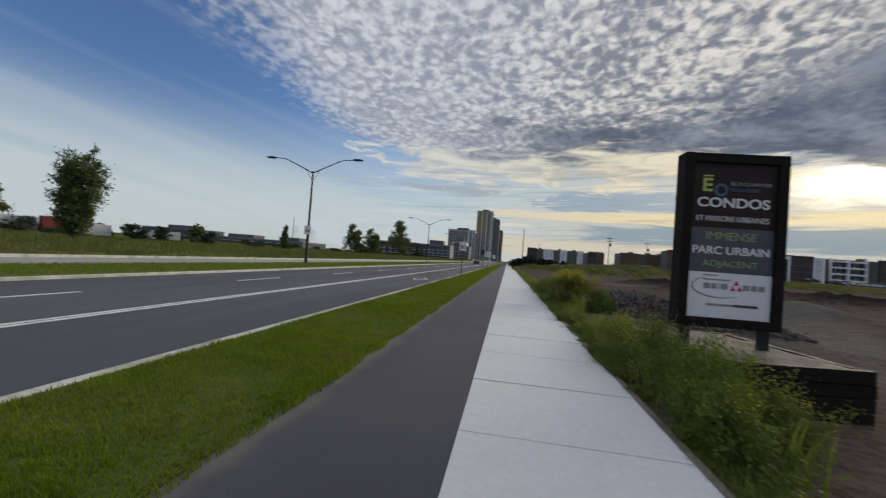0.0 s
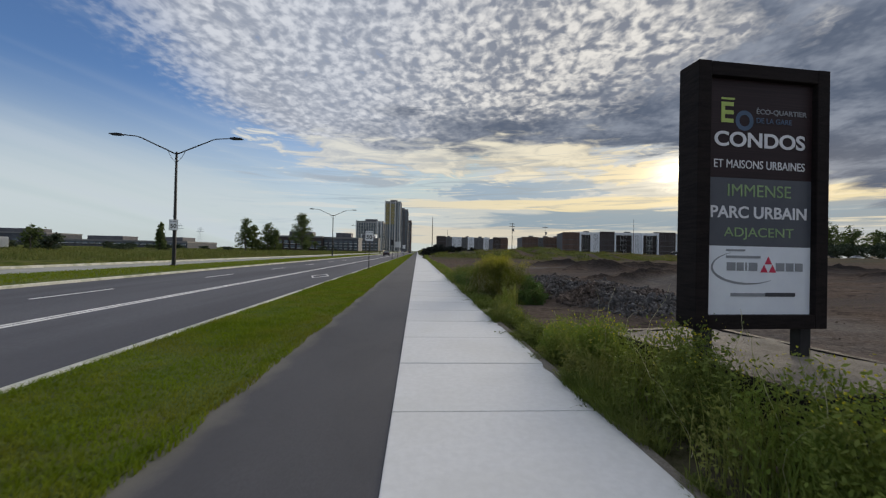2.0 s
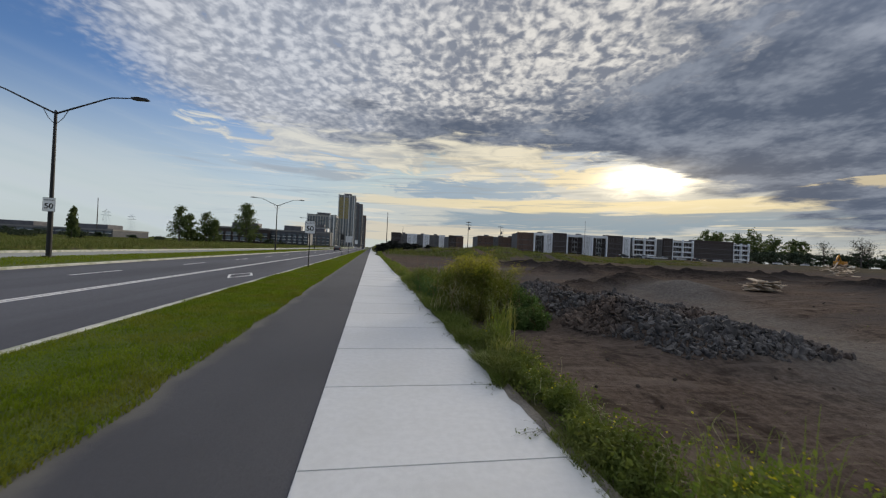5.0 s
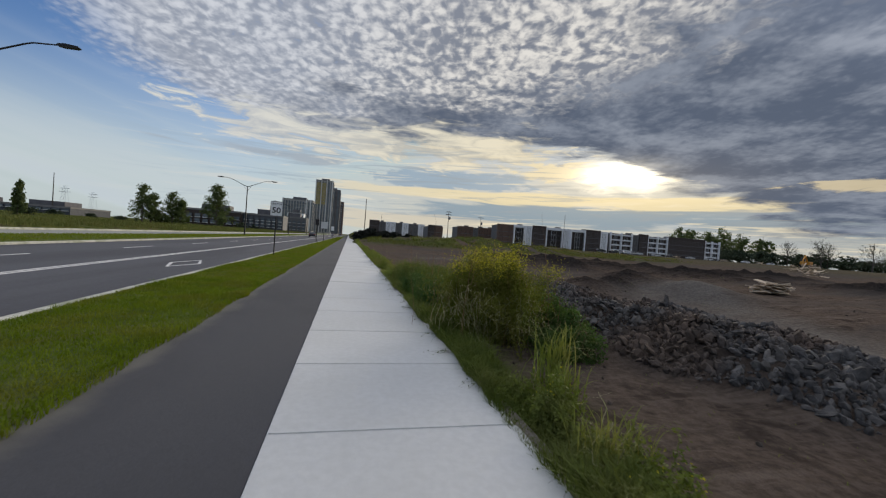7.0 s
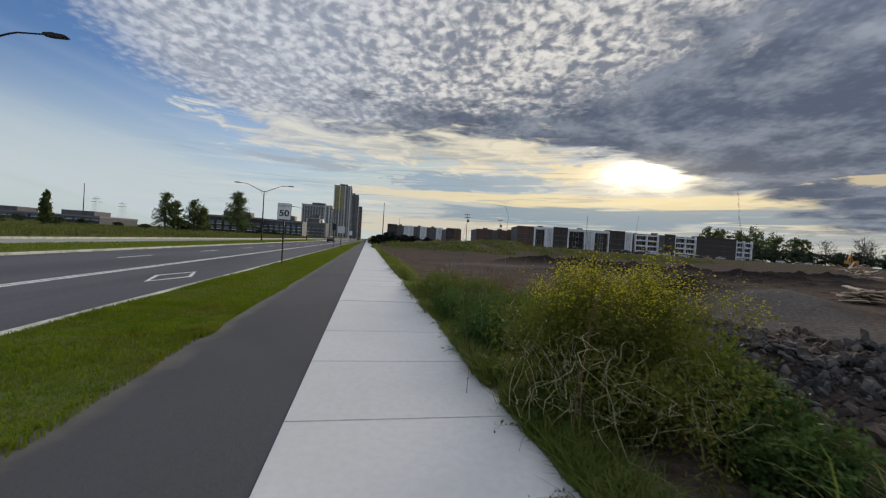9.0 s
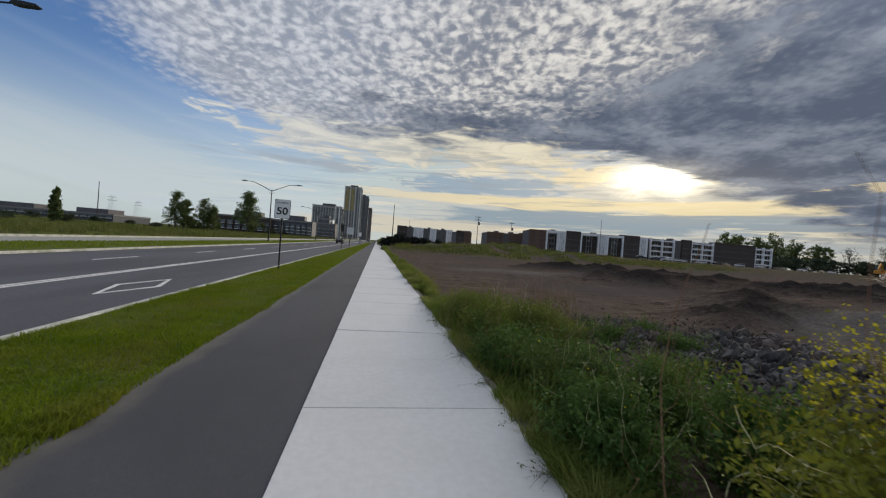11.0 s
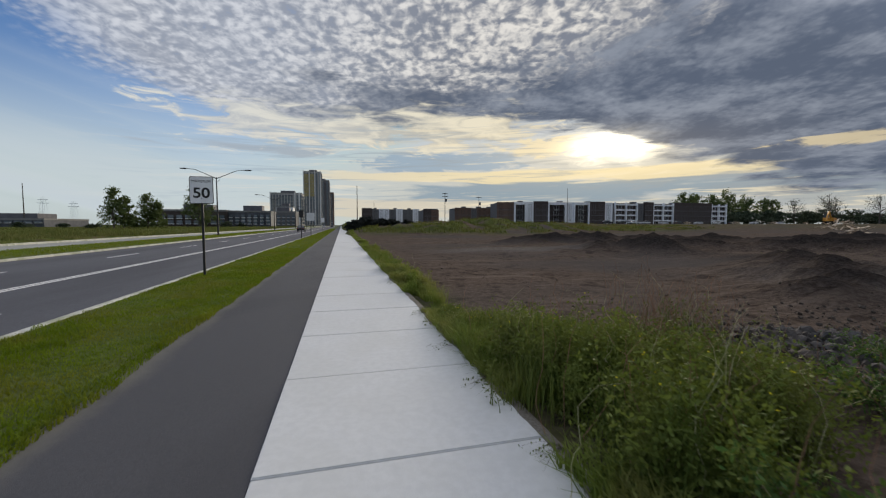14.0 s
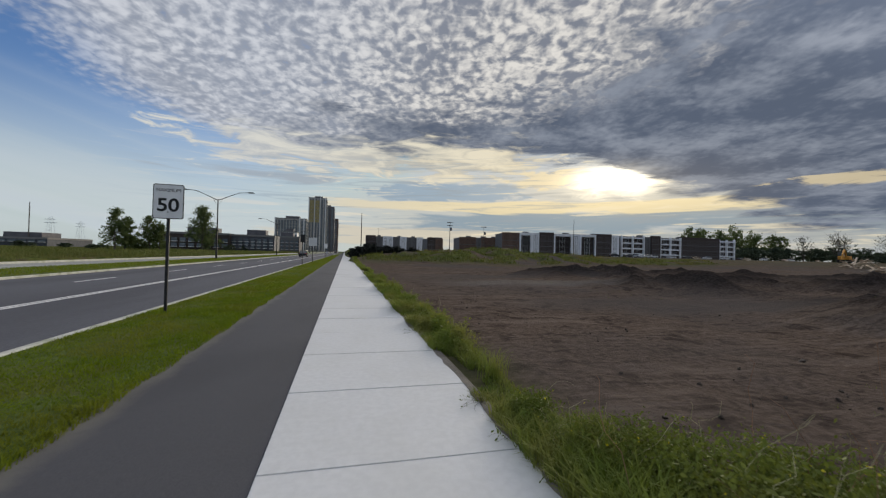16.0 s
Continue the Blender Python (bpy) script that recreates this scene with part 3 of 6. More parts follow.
def dirt_track(x, y):
    """1 on the pale dusty way that winds through the lot, and on the grey grit heap beside it."""
    mid = 9.6 + 0.42 * (y - 16) - 0.011 * np.maximum(y - 26, 0) ** 2
    way_ = ease(np.abs(x - mid) / (2.6 + 1.6 * lattice(y * 0.2, y * 0 + 1.5, 75)), 1.25, 0.45) * ease(y, 11, 17) * ease(y, 36, 28)
    cross = ease(np.abs(y - 46.5 + 0.1 * x) / 2.2, 1.2, 0.4) * ease(x, 4, 8) * ease(x, 24, 16)
    return np.clip(np.maximum(np.maximum(way_, cross * 0.8), 1.4 * bump_at(x, y, 16.2, 28.6, 2.4, 1.5)), 0, 1)


def turf_height(x, y):
    h = 2.8 * bump_at(x, y, 16, 92, 11, 9) + 2.6 * bump_at(x, y, 34, 98, 14, 9) + 1.9 * bump_at(x, y, 54, 108, 16, 9) + 1.6 * bump_at(x, y, 80, 112, 20, 8)
    return h * (0.8 + 0.6 * rough(x * 0.2, y * 0.2, 31, 4))


def land(x, y):
    """Height of the bare field to the right of the walk, and of the meadow beyond the road."""
    right = -0.05 - 0.08 * ease(x, 2.2, 6) - 0.22 * ease(x, 2.1, 3.4) * ease(y, 17, 13) + (0.10 * rough(x * 0.7, y * 0.7, 41, 4) + 0.075 * np.abs(rough(x * 2.2, y * 1.6, 43, 3)) * lattice(x * 0.5, y * 0.5, 47)) * ease(x, 1.9, 3.2) + 0.25 * rough(x * 0.11, y * 0.11, 51, 3) * ease(x, 4, 12)
    right = right + pile(x, y) + spoil(x, y) + turf_height(x, y) + 0.62 * bump_at(x, y, 16.2, 28.6, 2.0, 1.3) - 0.35 * bump_at(x, y, 14, 22, 4, 7)
    right = right + 2.2 * ease(np.hypot(x, y), 120, 190)
    left = 0.0 + 0.35 * rough(x * 0.08, y * 0.08, 61, 4) + 0.05
    z = np.where(x > 1.0, right, np.where(x < FAR1 - 0.6, left, -0.6))
    return z


def place(x, y):
    return float(land(np.array([float(x)]), np.array([float(y)]))[0])


def build_ground():
    xs = np.concatenate([-np.geomspace(2600, 70, 26), np.linspace(-66, FAR1 - 0.9, 22), [FAR1 - 0.5, FAR1 - 0.3, -20.0, -10.0, 0.5, W - 0.2, W + 0.02],
                         np.arange(W + 0.12, 14, 0.16), np.arange(14, 60, 0.5), np.geomspace(60.5, 2600, 40)])
    ys = np.concatenate([np.linspace(-400, -20, 8), np.arange(-14, 4, 1.0), np.arange(4, 40, 0.16), np.arange(40, 75, 0.4), np.arange(75, 140, 1.2), np.geomspace(141, 3200, 40)])
    gx, gy = np.meshgrid(xs, ys)
    z = land(gx, gy)
    verts = np.stack([gx, gy, z], -1).reshape(-1, 3)
    nx, ny = len(xs), len(ys)
    i = np.arange(nx * ny).reshape(ny, nx)
    faces = np.stack([i[:-1, :-1], i[:-1, 1:], i[1:, 1:], i[1:, :-1]], -1).reshape(-1, 4)
    ob = mesh_part("ground", verts, faces, "earth", None, "bare brown earth lot with spoil heaps and meadow edges", True)
    tagged(ob, category="ground", kind="structure")
    s = np.clip(spoil(gx, gy) * 1.6 + pile(gx, gy) * 1.5, 0, 1) * (gx > 1)
    far = ease(np.hypot(gx, gy), 130, 170)
    t = np.where(gx > 1, np.clip(turf_height(gx, gy) * 1.2, 0, 1) * ease(lattice(gx * 0.35, gy * 0.35, 71), 0.30, 0.55) + far * 0.25 + 0.5 * ease(gx, 3.2, 2.0), 1.0)
    d = dirt_track(gx, gy) * (gx > 1) * np.clip(1 - 1.2 * s, 0, 1)
    for name, v in (("spoil", s), ("turf", np.clip(t, 0, 1)), ("dust", d)):
        a = ob.data.attributes.new(name, "FLOAT", "POINT")
        a.data.foreach_set("value", v.ravel().astype(np.float32))


def strip(name, x0, x1, z0, z1, material, label, category, y0=-20.0, y1=700.0, cuts=1):
    """A long flat piece of the setting along the road."""
    bm = bmesh.new()
    ys = np.linspace(y0, y1, cuts + 1)
    for a, b in zip(ys, ys[1:]):
        box(bm, x0, x1, a, b, z0, z1)
    ob = part(name, bm, material, None, label)
    return tagged(ob, category=category, kind="structure")


def curb_run(name, x0, x1, top, label):
    """A kerb with a rounded nose on both upper edges."""
    bm = bmesh.new()
    r = 0.03
    prof = [(x0, -0.5), (x0, top - r), (x0 + r * 0.3, top - r * 0.3), (x0 + r, top), (x1 - r, top), (x1 - r * 0.3, top - r * 0.3), (x1, top - r), (x1, -0.5)]
    ys = np.concatenate([np.arange(-20, 60, 3.0), np.geomspace(60, 700, 16)])
    for a, b in zip(ys, ys[1:]):
        prism(bm, prof, b - a - 0.008, a)
    return tagged(part(name, bm, "curb", None, label), category="kerb", kind="structure")


build_ground()
strip("road", MEDIAN0 - 0.1, KERB - 0.12, -0.5, ROAD_Z, "road", "grey worn asphalt road with white lane lines", "road")
strip("road_far_side", FAR1 - 0.1, MEDIAN1 + 0.1, -0.5, ROAD_Z, "far_road", "pale opposite carriageway beyond the grass median", "road")
strip("cycle_path", BIKE - 0.12, -0.004, -0.5, -0.012, "bikeway", "dark smooth asphalt cycle path beside the walk", "path")
curb_run("curb_verge", KERB - 0.14, KERB, 0.022, "pale concrete kerb between road and lawn")
curb_run("curb_median", MEDIAN0 - 0.16, MEDIAN0, -0.03, "pale concrete kerb along the grass median")
curb_run("curb_median_far", MEDIAN1, MEDIAN1 + 0.2, 0.0, "pale concrete kerb on the far side of the median")
curb_run("curb_far", FAR1 - 0.2, FAR1, 0.02, "pale concrete kerb beside the meadow")
strip("verge", KERB, BIKE - 0.1, -0.5, 0.0, "lawn_soil", "mown green lawn strip between kerb and cycle path", "lawn")
strip("median", MEDIAN1 + 0.2, MEDIAN0 - 0.16, -0.5, 0.0, "lawn_soil", "mown green grass median", "lawn")


def line(name, x0, x1, y0, y1, label):
    ob = part(name, boxed(x0, x1, y0, y1, ROAD_Z - 0.05, ROAD_Z + 0.004), "paint", None, label)
    return tagged(ob, category="road marking", kind="structure")


line("road_line", -7.42, -7.31, -20, 600, "solid white lane line on the asphalt")
line("road_line", -7.60, -7.49, -20, 600, "solid white lane line on the asphalt")
for k in range(40):
    line("lane_dash", -10.58, -10.46, 0.6 + 9 * k, 3.6 + 9 * k, "short white lane dash on the asphalt")


def road_diamond(cx, cy, wide, long):
    """The hollow white diamond painted in the kerb lane."""
    bm = bmesh.new()
    t = 0.115
    outer = [(cx, cy - long / 2), (cx + wide / 2, cy), (cx, cy + long / 2), (cx - wide / 2, cy)]
    k = 1 - t / (wide / 2) * 1.05
    inner = [(cx + (x - cx) * k, cy + (y - cy) * (1 - t * 2.2 / (long / 2))) for x, y in outer]
    zs = (ROAD_Z - 0.03, ROAD_Z + 0.004)
    for i in range(4):
        j = (i + 1) % 4
        q = [outer[i], outer[j], inner[j], inner[i]]
        a = [bm.verts.new((x, y, zs[0])) for x, y in q]
        b = [bm.verts.new((x, y, zs[1])) for x, y in q]
        bm.faces.new(a[::-1])
        bm.faces.new(b)
        for n in range(4):
            bm.faces.new((a[n], a[(n + 1) % 4], b[(n + 1) % 4], b[n]))
    tagged(part("lane_diamond", bm, "paint", None, "hollow white diamond painted on the kerb lane"), category="road marking", kind="structure")


road_diamond(-5.43, 30.2, 1.05, 3.35)


# ---------- plants ----------
def blades(n, x, y, z, height, width, lean, seed, droop=0.5):
    """n grass blades as bent strips of two pieces. All arguments are arrays or numbers."""
    r = np.random.default_rng(seed)
    a = r.uniform(0, math.tau, n)
    b = a + math.pi / 2 + r.normal(0, 0.6, n)
    h = height * r.uniform(0.55, 1.25, n)
    ln = h * lean * r.uniform(0.2, 1.4, n)
    base = np.stack([x, y, z], -1)
    side = np.stack([np.cos(a), np.sin(a), np.zeros(n)], -1) * (width * r.uniform(0.6, 1.3, n) / 2)[:, None]
    out = np.stack([np.cos(b), np.sin(b), np.zeros(n)], -1)
    mid = base + out * (ln * 0.35)[:, None]
    mid[:, 2] += h * 0.62
    tip = base + out * ln[:, None]
    tip[:, 2] += h * (1 - droop * lean * r.uniform(0, 0.6, n))
    v = np.stack([base - side, base + side, mid + side * 0.8, mid - side * 0.8, tip], 1).reshape(-1, 3)
    i = np.arange(n)[:, None] * 5
    quad = (i + np.array([[0, 1, 2, 3]])).tolist()
    tri = (i + np.array([[3, 2, 4]])).tolist()
    return v, quad + tri


def grass(name, label, n, pick, height, width, lean, material, seed, ground=None, kind="stuff", parent=None, category="grass"):
    r = np.random.default_rng(seed)
    x, y = pick(r, n)
    z = ground(x, y) if ground else np.zeros(len(x))
    hh = height(x, y) if callable(height) else height
    v, f = blades(len(x), x, y, z - 0.01, hh, width, lean, seed + 1)
    ob = mesh_part(name, v, f, material, parent)
    return tagged(ob, label, category, kind=kind) if parent is None else ob


def verge_pick(y0, y1):
    def pick(r, n):
        x, y = r.uniform(KERB + 0.02, BIKE + 0.03, n), y0 + (y1 - y0) * r.uniform(0, 1, n) ** 1.25
        x = np.where(x > BIKE - 0.13, x + 0.11 * (lattice(y * 1.7, y * 0 + 0.5, 81) - 0.75), x)
        return x, y
    return pick


def lawn_height(x, y):
    return 0.035 + 0.055 * lattice(x * 1.3, y * 0.9, 91) ** 1.5 + 0.05 * (lattice(x * 5, y * 5, 93) > 0.93) + 0.02 * ease(x, BIKE - 0.3, BIKE)


grass("lawn_blades", "short mown green grass with ragged edges", 120000, verge_pick(2.5, 22), lawn_height, 0.008, 0.7, "lawn", 101)
grass("lawn_blades", "short mown green grass with ragged edges", 120000, verge_pick(22, 48), lawn_height, 0.009, 0.7, "lawn", 103)
grass("lawn_blades", "short mown green grass with ragged edges", 60000, verge_pick(48, 170), lawn_height, 0.02, 0.7, "lawn", 105)
grass("median_blades", "short mown green grass on the median", 60000,
      lambda r, n: (r.uniform(MEDIAN1 + 0.2, MEDIAN0 - 0.22, n), 8 + 150 * r.uniform(0, 1, n) ** 1.3), 0.09, 0.025, 0.6, "lawn", 107)


def meadow_pick(r, n):
    x = FAR1 - 0.5 - 75 * r.uniform(0, 1, n) ** 1.8
    y = -5 + 330 * r.uniform(0, 1, n) ** 1.2
    keep = lattice(x * 0.15, y * 0.12, 111) + 0.4 * lattice(x * 0.6, y * 0.5, 113) > 0.42
    return x[keep], y[keep]


grass("meadow_grass", "tall rough meadow grass, green and brown", 90000, meadow_pick, lambda x, y: 0.25 + 0.75 * lattice(x * 0.11, y * 0.1, 115) ** 2 + 0.15 * (x < -30), 0.06, 0.5, "field_grass", 117, land)


def edge_pick(y0, y1, reach):
    def pick(r, n):
        y = y0 + (y1 - y0) * r.uniform(0, 1, n)
        wid = reach * (0.35 + 1.0 * lattice(y * 0.55, y * 0 + 2.5, 121))
        ragged = 0.13 * np.clip(lattice(y * 1.2, y * 0 + 4.5, 133) + 0.5 * lattice(y * 5.0, y * 0 + 6.5, 135) - 0.55, 0, 1) * ease(y, 8, 12)
        x = W - ragged + (wid + ragged) * r.uniform(0, 1, n) ** 1.5
        keep = lattice(x * 1.1, y * 0.9, 127) + 0.5 * lattice(x * 3.0, y * 2.6, 129) > 0.52 + 0.22 * ((y > 14) & (y < 21))
        return x[keep], y[keep]
    return pick


def edge_height(x, y):
    return (0.08 + 0.30 * lattice(x * 1.6, y * 1.1, 123) ** 1.6) * (1.0 - 0.55 * ease(x, 2.4, 3.2))


for y0, y1, n, wd in ((3, 14, 24000, 0.010), (14, 22, 21000, 0.010), (22, 34, 18000, 0.010), (34, 60, 28000, 0.016), (60, 180, 24000, 0.04)):
    grass("wild_grass_edge", "uncut weedy grass along the edge of the concrete walk", n, edge_pick(y0, y1, 0.62), edge_height, wd, 0.8, "weed" if y0 < 22 else "wild", 131 + int(y0), land)


def heap_turf(r, n):
    x, y = r.uniform(3, 110, n), r.uniform(70, 130, n)
    keep = (turf_height(x, y) > 0.35) & (lattice(x * 0.35, y * 0.35, 71) > 0.42)
    return x[keep], y[keep]


grass("turf_on_heap", "rough grass growing on old earth heaps", 50000, heap_turf, 0.45, 0.10, 0.6, "heap_grass", 141, land)


def sparse_pick(r, n):
    x, y = r.uniform(2.2, 30, n), r.uniform(8, 60, n)
    keep = (lattice(x * 0.4, y * 0.35, 151) > 0.74) & (pile(x, y) < 0.05)
    return x[keep], y[keep]


grass("sparse_grass", "thin patches of grass on the bare earth", 16000, sparse_pick, 0.05, 0.005, 0.9, "wild", 153, land)


def leaf_cloud(centres, size, seed, slim=0.55):
    """One bent leaf of two triangles at each centre."""
    r = np.random.default_rng(seed)
    n = len(centres)
    d = r.normal(0, 1, (n, 3))
    d /= np.linalg.norm(d, axis=1)[:, None]
    e = np.cross(d, r.normal(0, 1, (n, 3)))
    e /= np.linalg.norm(e, axis=1)[:, None]
    s = (size * r.uniform(0.55, 1.35, n))[:, None]
    tip, root, l, q = centres + d * s * 0.5, centres - d * s * 0.5, centres + e * s * slim * 0.5, centres - e * s * slim * 0.5
    v = np.stack([root, l, tip, q], 1).reshape(-1, 3)
    i = np.arange(n)[:, None] * 4
    return v, np.concatenate([i + np.array([[0, 1, 2]]), i + np.array([[0, 2, 3]])]).tolist()


def stems(paths, radius, sides=3):
    """Thin tapered three-sided stems; paths has the shape (n, k, 3)."""
    n, k, _ = paths.shape
    a = np.arange(sides) * math.tau / sides
    ring = np.stack([np.cos(a), np.sin(a), np.zeros(sides)], -1)
    taper = np.linspace(1, 0.35, k)
    v = paths[:, :, None, :] + ring[None, None] * (radius * taper)[None, :, None, None]
    v = v.reshape(-1, 3)
    f = []
    for s in range(sides):
        t = (s + 1) % sides
        base = (np.arange(n)[:, None] * k + np.arange(k - 1)[None]).ravel()[:, None] * sides
        f.append(base + np.array([[s, t, t + sides, s + sides]]))
    return v, np.concatenate(f).tolist()


def curl(r, n, base, span, height, k=6, wander=0.12):
    """n stems that rise from base, lean outward by span and wander."""
    t = np.linspace(0, 1, k)
    ang = r.uniform(0, math.tau, n)
    out = span * np.sqrt(r.uniform(0.02, 1, n))
    h = height * r.uniform(0.6, 1.1, n)
    p = np.zeros((n, k, 3))
    p[:, :, 0] = base[:, 0:1] + np.cos(ang)[:, None] * out[:, None] * t ** 1.5
    p[:, :, 1] = base[:, 1:2] + np.sin(ang)[:, None] * out[:, None] * t ** 1.5
    p[:, :, 2] = base[:, 2:3] + h[:, None] * (1.25 * t - 0.25 * t ** 3)
    p += np.cumsum(r.normal(0, wander / k, p.shape), axis=1) * (t[None, :, None] > 0)
    return p


def weed_clump(cx, cy, rx, ry, height, seed, leaves=2600, stalks=70, flowers=0, dry=0, leaf="weed", size=0.06, name="weed_clump", label="", rust=0):
    """A clump of weeds: stalks, leaves along them, now and then flowers and dead stalks."""
    r = np.random.default_rng(seed)
    z0 = place(cx, cy)
    ob = thing(name, label, "weeds" if name == "weed_clump" else "bush", Matrix.Translation((cx, cy, z0)))
    base = np.stack([r.normal(0, rx * 0.36, stalks), r.normal(0, ry * 0.36, stalks), np.full(stalks, -0.06)], -1)
    fall = np.exp(-((base[:, 0] / rx) ** 2 + (base[:, 1] / ry) ** 2) * 0.8)
    paths = curl(r, stalks, base, min(rx, ry) * 0.62, height, 6, 0.17)
    paths[:, :, 2] *= (0.45 + 0.55 * fall)[:, None]
    paths[:, :, 2] = np.maximum(paths[:, :, 2], -0.05)
    v, f = stems(paths, 0.006)
    mesh_part("stalk_growth", v, f, leaf, ob, kind="stuff")
    i, t = r.integers(0, stalks, leaves), r.uniform(0.05, 1, leaves) ** 0.8 * 4.999
    k = t.astype(int)
    c = paths[i, k] * (1 - (t - k))[:, None] + paths[i, k + 1] * (t - k)[:, None] + r.normal(0, 1, (leaves, 3)) * np.array([0.05, 0.05, 0.045]) * (0.6 + height * 0.5)
    c[:, 2] = np.maximum(c[:, 2], 0.0)
    v, f = leaf_cloud(c, size, seed + 1, 0.45)
    mesh_part("foliage", v, f, leaf, ob, kind="stuff")
    if flowers:
        high = np.argsort(-paths[:, -1, 2])[: max(6, int(stalks * 0.30))]
        i = high[r.integers(0, len(high), flowers)]
        c = paths[i, -1] + r.normal(0, 0.035 + 0.025 * height, (flowers, 3))
        v, f = leaf_cloud(c, 0.016, seed + 2, 0.9)
        mesh_part("blossom", v, f, "flower", ob, "small yellow flowers", kind="stuff")
    for count, material, word in ((dry, "dry", "pale dead stalks"), (rust, "rust_stem", "rust-brown dead stalks")):
        if count:
            b = np.stack([r.normal(0, rx * 0.42, count), r.normal(0, ry * 0.42, count), np.zeros(count)], -1)
            p = curl(r, count, b, 0.35, height * 1.25, 9, 0.35)
            v, f = stems(p, 0.0032)
            mesh_part("dead_growth", v, f, material, ob, word, kind="stuff")
    return ob


def tall_tuft(cx, cy, height, seed, n=90, spread=0.10, width=0.016, material="wild", label="arching pale green tuft of tall grass"):
    """A tuft of broad arching blades, each a strip of six pieces."""
    r = np.random.default_rng(seed)
    ob = thing("grass_tuft", label, "grass", Matrix.Translation((cx, cy, place(cx, cy))))
    k = 7
    t = np.linspace(0, 1, k)
    ang = r.uniform(0, math.tau, n)
    reach, h = height * r.uniform(0.15, 0.75, n), height * r.uniform(0.55, 1.1, n)
    x = r.normal(0, spread, n)[:, None] + np.cos(ang)[:, None] * reach[:, None] * t ** 1.8
    y = r.normal(0, spread, n)[:, None] + np.sin(ang)[:, None] * reach[:, None] * t ** 1.8
    z = h[:, None] * (1.7 * t - 0.85 * t ** 2.6) - 0.02
    p = np.stack([x, y, z], -1)
    s = np.stack([-np.sin(ang), np.cos(ang), np.zeros(n)], -1)[:, None, :] * (width * (1.05 - t ** 1.5) / 2)[None, :, None]
    v = np.stack([p - s, p + s], 2).reshape(-1, 3)
    i = (np.arange(n)[:, None] * k + np.arange(k - 1)[None]).ravel()[:, None] * 2
    mesh_part("blade_growth", v, (i + np.array([[0, 1, 3, 2]])).tolist(), material, ob, kind="stuff")
    return ob

# ---------- weeds beside the walk ----------
SIGN_WEEDS = "straggling green weeds with small yellow flowers"
for k, (x, y, rx, ry, h) in enumerate(((2.35, 8.0, 0.35, 0.7, 0.55), (2.55, 9.0, 0.5, 0.8, 0.85), (2.45, 10.2, 0.45, 0.8, 0.90), (2.3, 11.4, 0.4, 0.7, 0.75), (3.0, 8.6, 0.5, 0.5, 0.55), (2.35, 12.4, 0.35, 0.6, 0.5))):
    weed_clump(x, y, rx, ry, h, 200 + k * 7, 9000, 120, 210, 5, "wild" if k % 2 else "weed", 0.040, label=SIGN_WEEDS + " before the dark board")
for k, (x, y, rx, ry, h) in enumerate(((2.2, 13.4, 0.3, 0.6, 0.34), (2.25, 14.6, 0.3, 0.6, 0.30), (2.3, 15.7, 0.3, 0.6, 0.30), (2.15, 6.6, 0.2, 0.5, 0.25), (2.2, 16.6, 0.25, 0.5, 0.36))):
    weed_clump(x, y, rx, ry, h, 260 + k * 7, 3800, 60, 25, 4, "weed", 0.036, label="low bright green weeds at the edge of the walk")
weed_clump(2.76, 19.6, 0.88, 1.12, 1.29, 300, 62000, 340, 6500, 0, "bush_leaf", 0.036, name="flowering_bush", label="large rounded bush with yellow flowers and tangled pale stems", rust=40)


def tangle(cx, cy, seed, n=120):
    """Pale dead stems that curl over the face of the bush."""
    r = np.random.default_rng(seed)
    ob = thing("dead_stem_tangle", "tangled pale dead stems hanging over the flowering bush", "dead stems", Matrix.Translation((cx, cy, place(cx, cy))))
    k = 20
    t = np.linspace(0, 1, k)
    ang = r.uniform(0, math.tau, n)
    rad = 1.0 + r.normal(0, 0.10, n)
    top = r.uniform(0.3, 1.0, n)
    turn = r.normal(0, 0.5, n)[:, None] * t + np.cumsum(r.normal(0, 0.07, (n, k)), 1)
    lift = np.sin(np.clip(t * 1.25, 0, 1) * math.pi * r.uniform(0.55, 0.95, n)[:, None])
    a = ang[:, None] + turn
    rr = rad[:, None] * (0.25 + 0.8 * t ** 0.7)
    p = np.stack([np.cos(a) * rr * 0.88, np.sin(a) * rr * 1.0, top[:, None] * lift * 0.95 - 0.04], -1) + np.cumsum(r.normal(0, 0.012, (n, k, 3)), 1) + 0.05 * np.sin(t[None, :, None] * r.uniform(5, 14, (n, 1, 3)) + r.uniform(0, 6.28, (n, 1, 3))) * t[None, :, None]
    p[:, 0, 2] = -0.05
    p[:, 1:, 2] = np.maximum(p[:, 1:, 2], 0.0)
    v, f = stems(p, 0.0058)
    mesh_part("stem_growth", v, f, "dry", ob, kind="stuff")


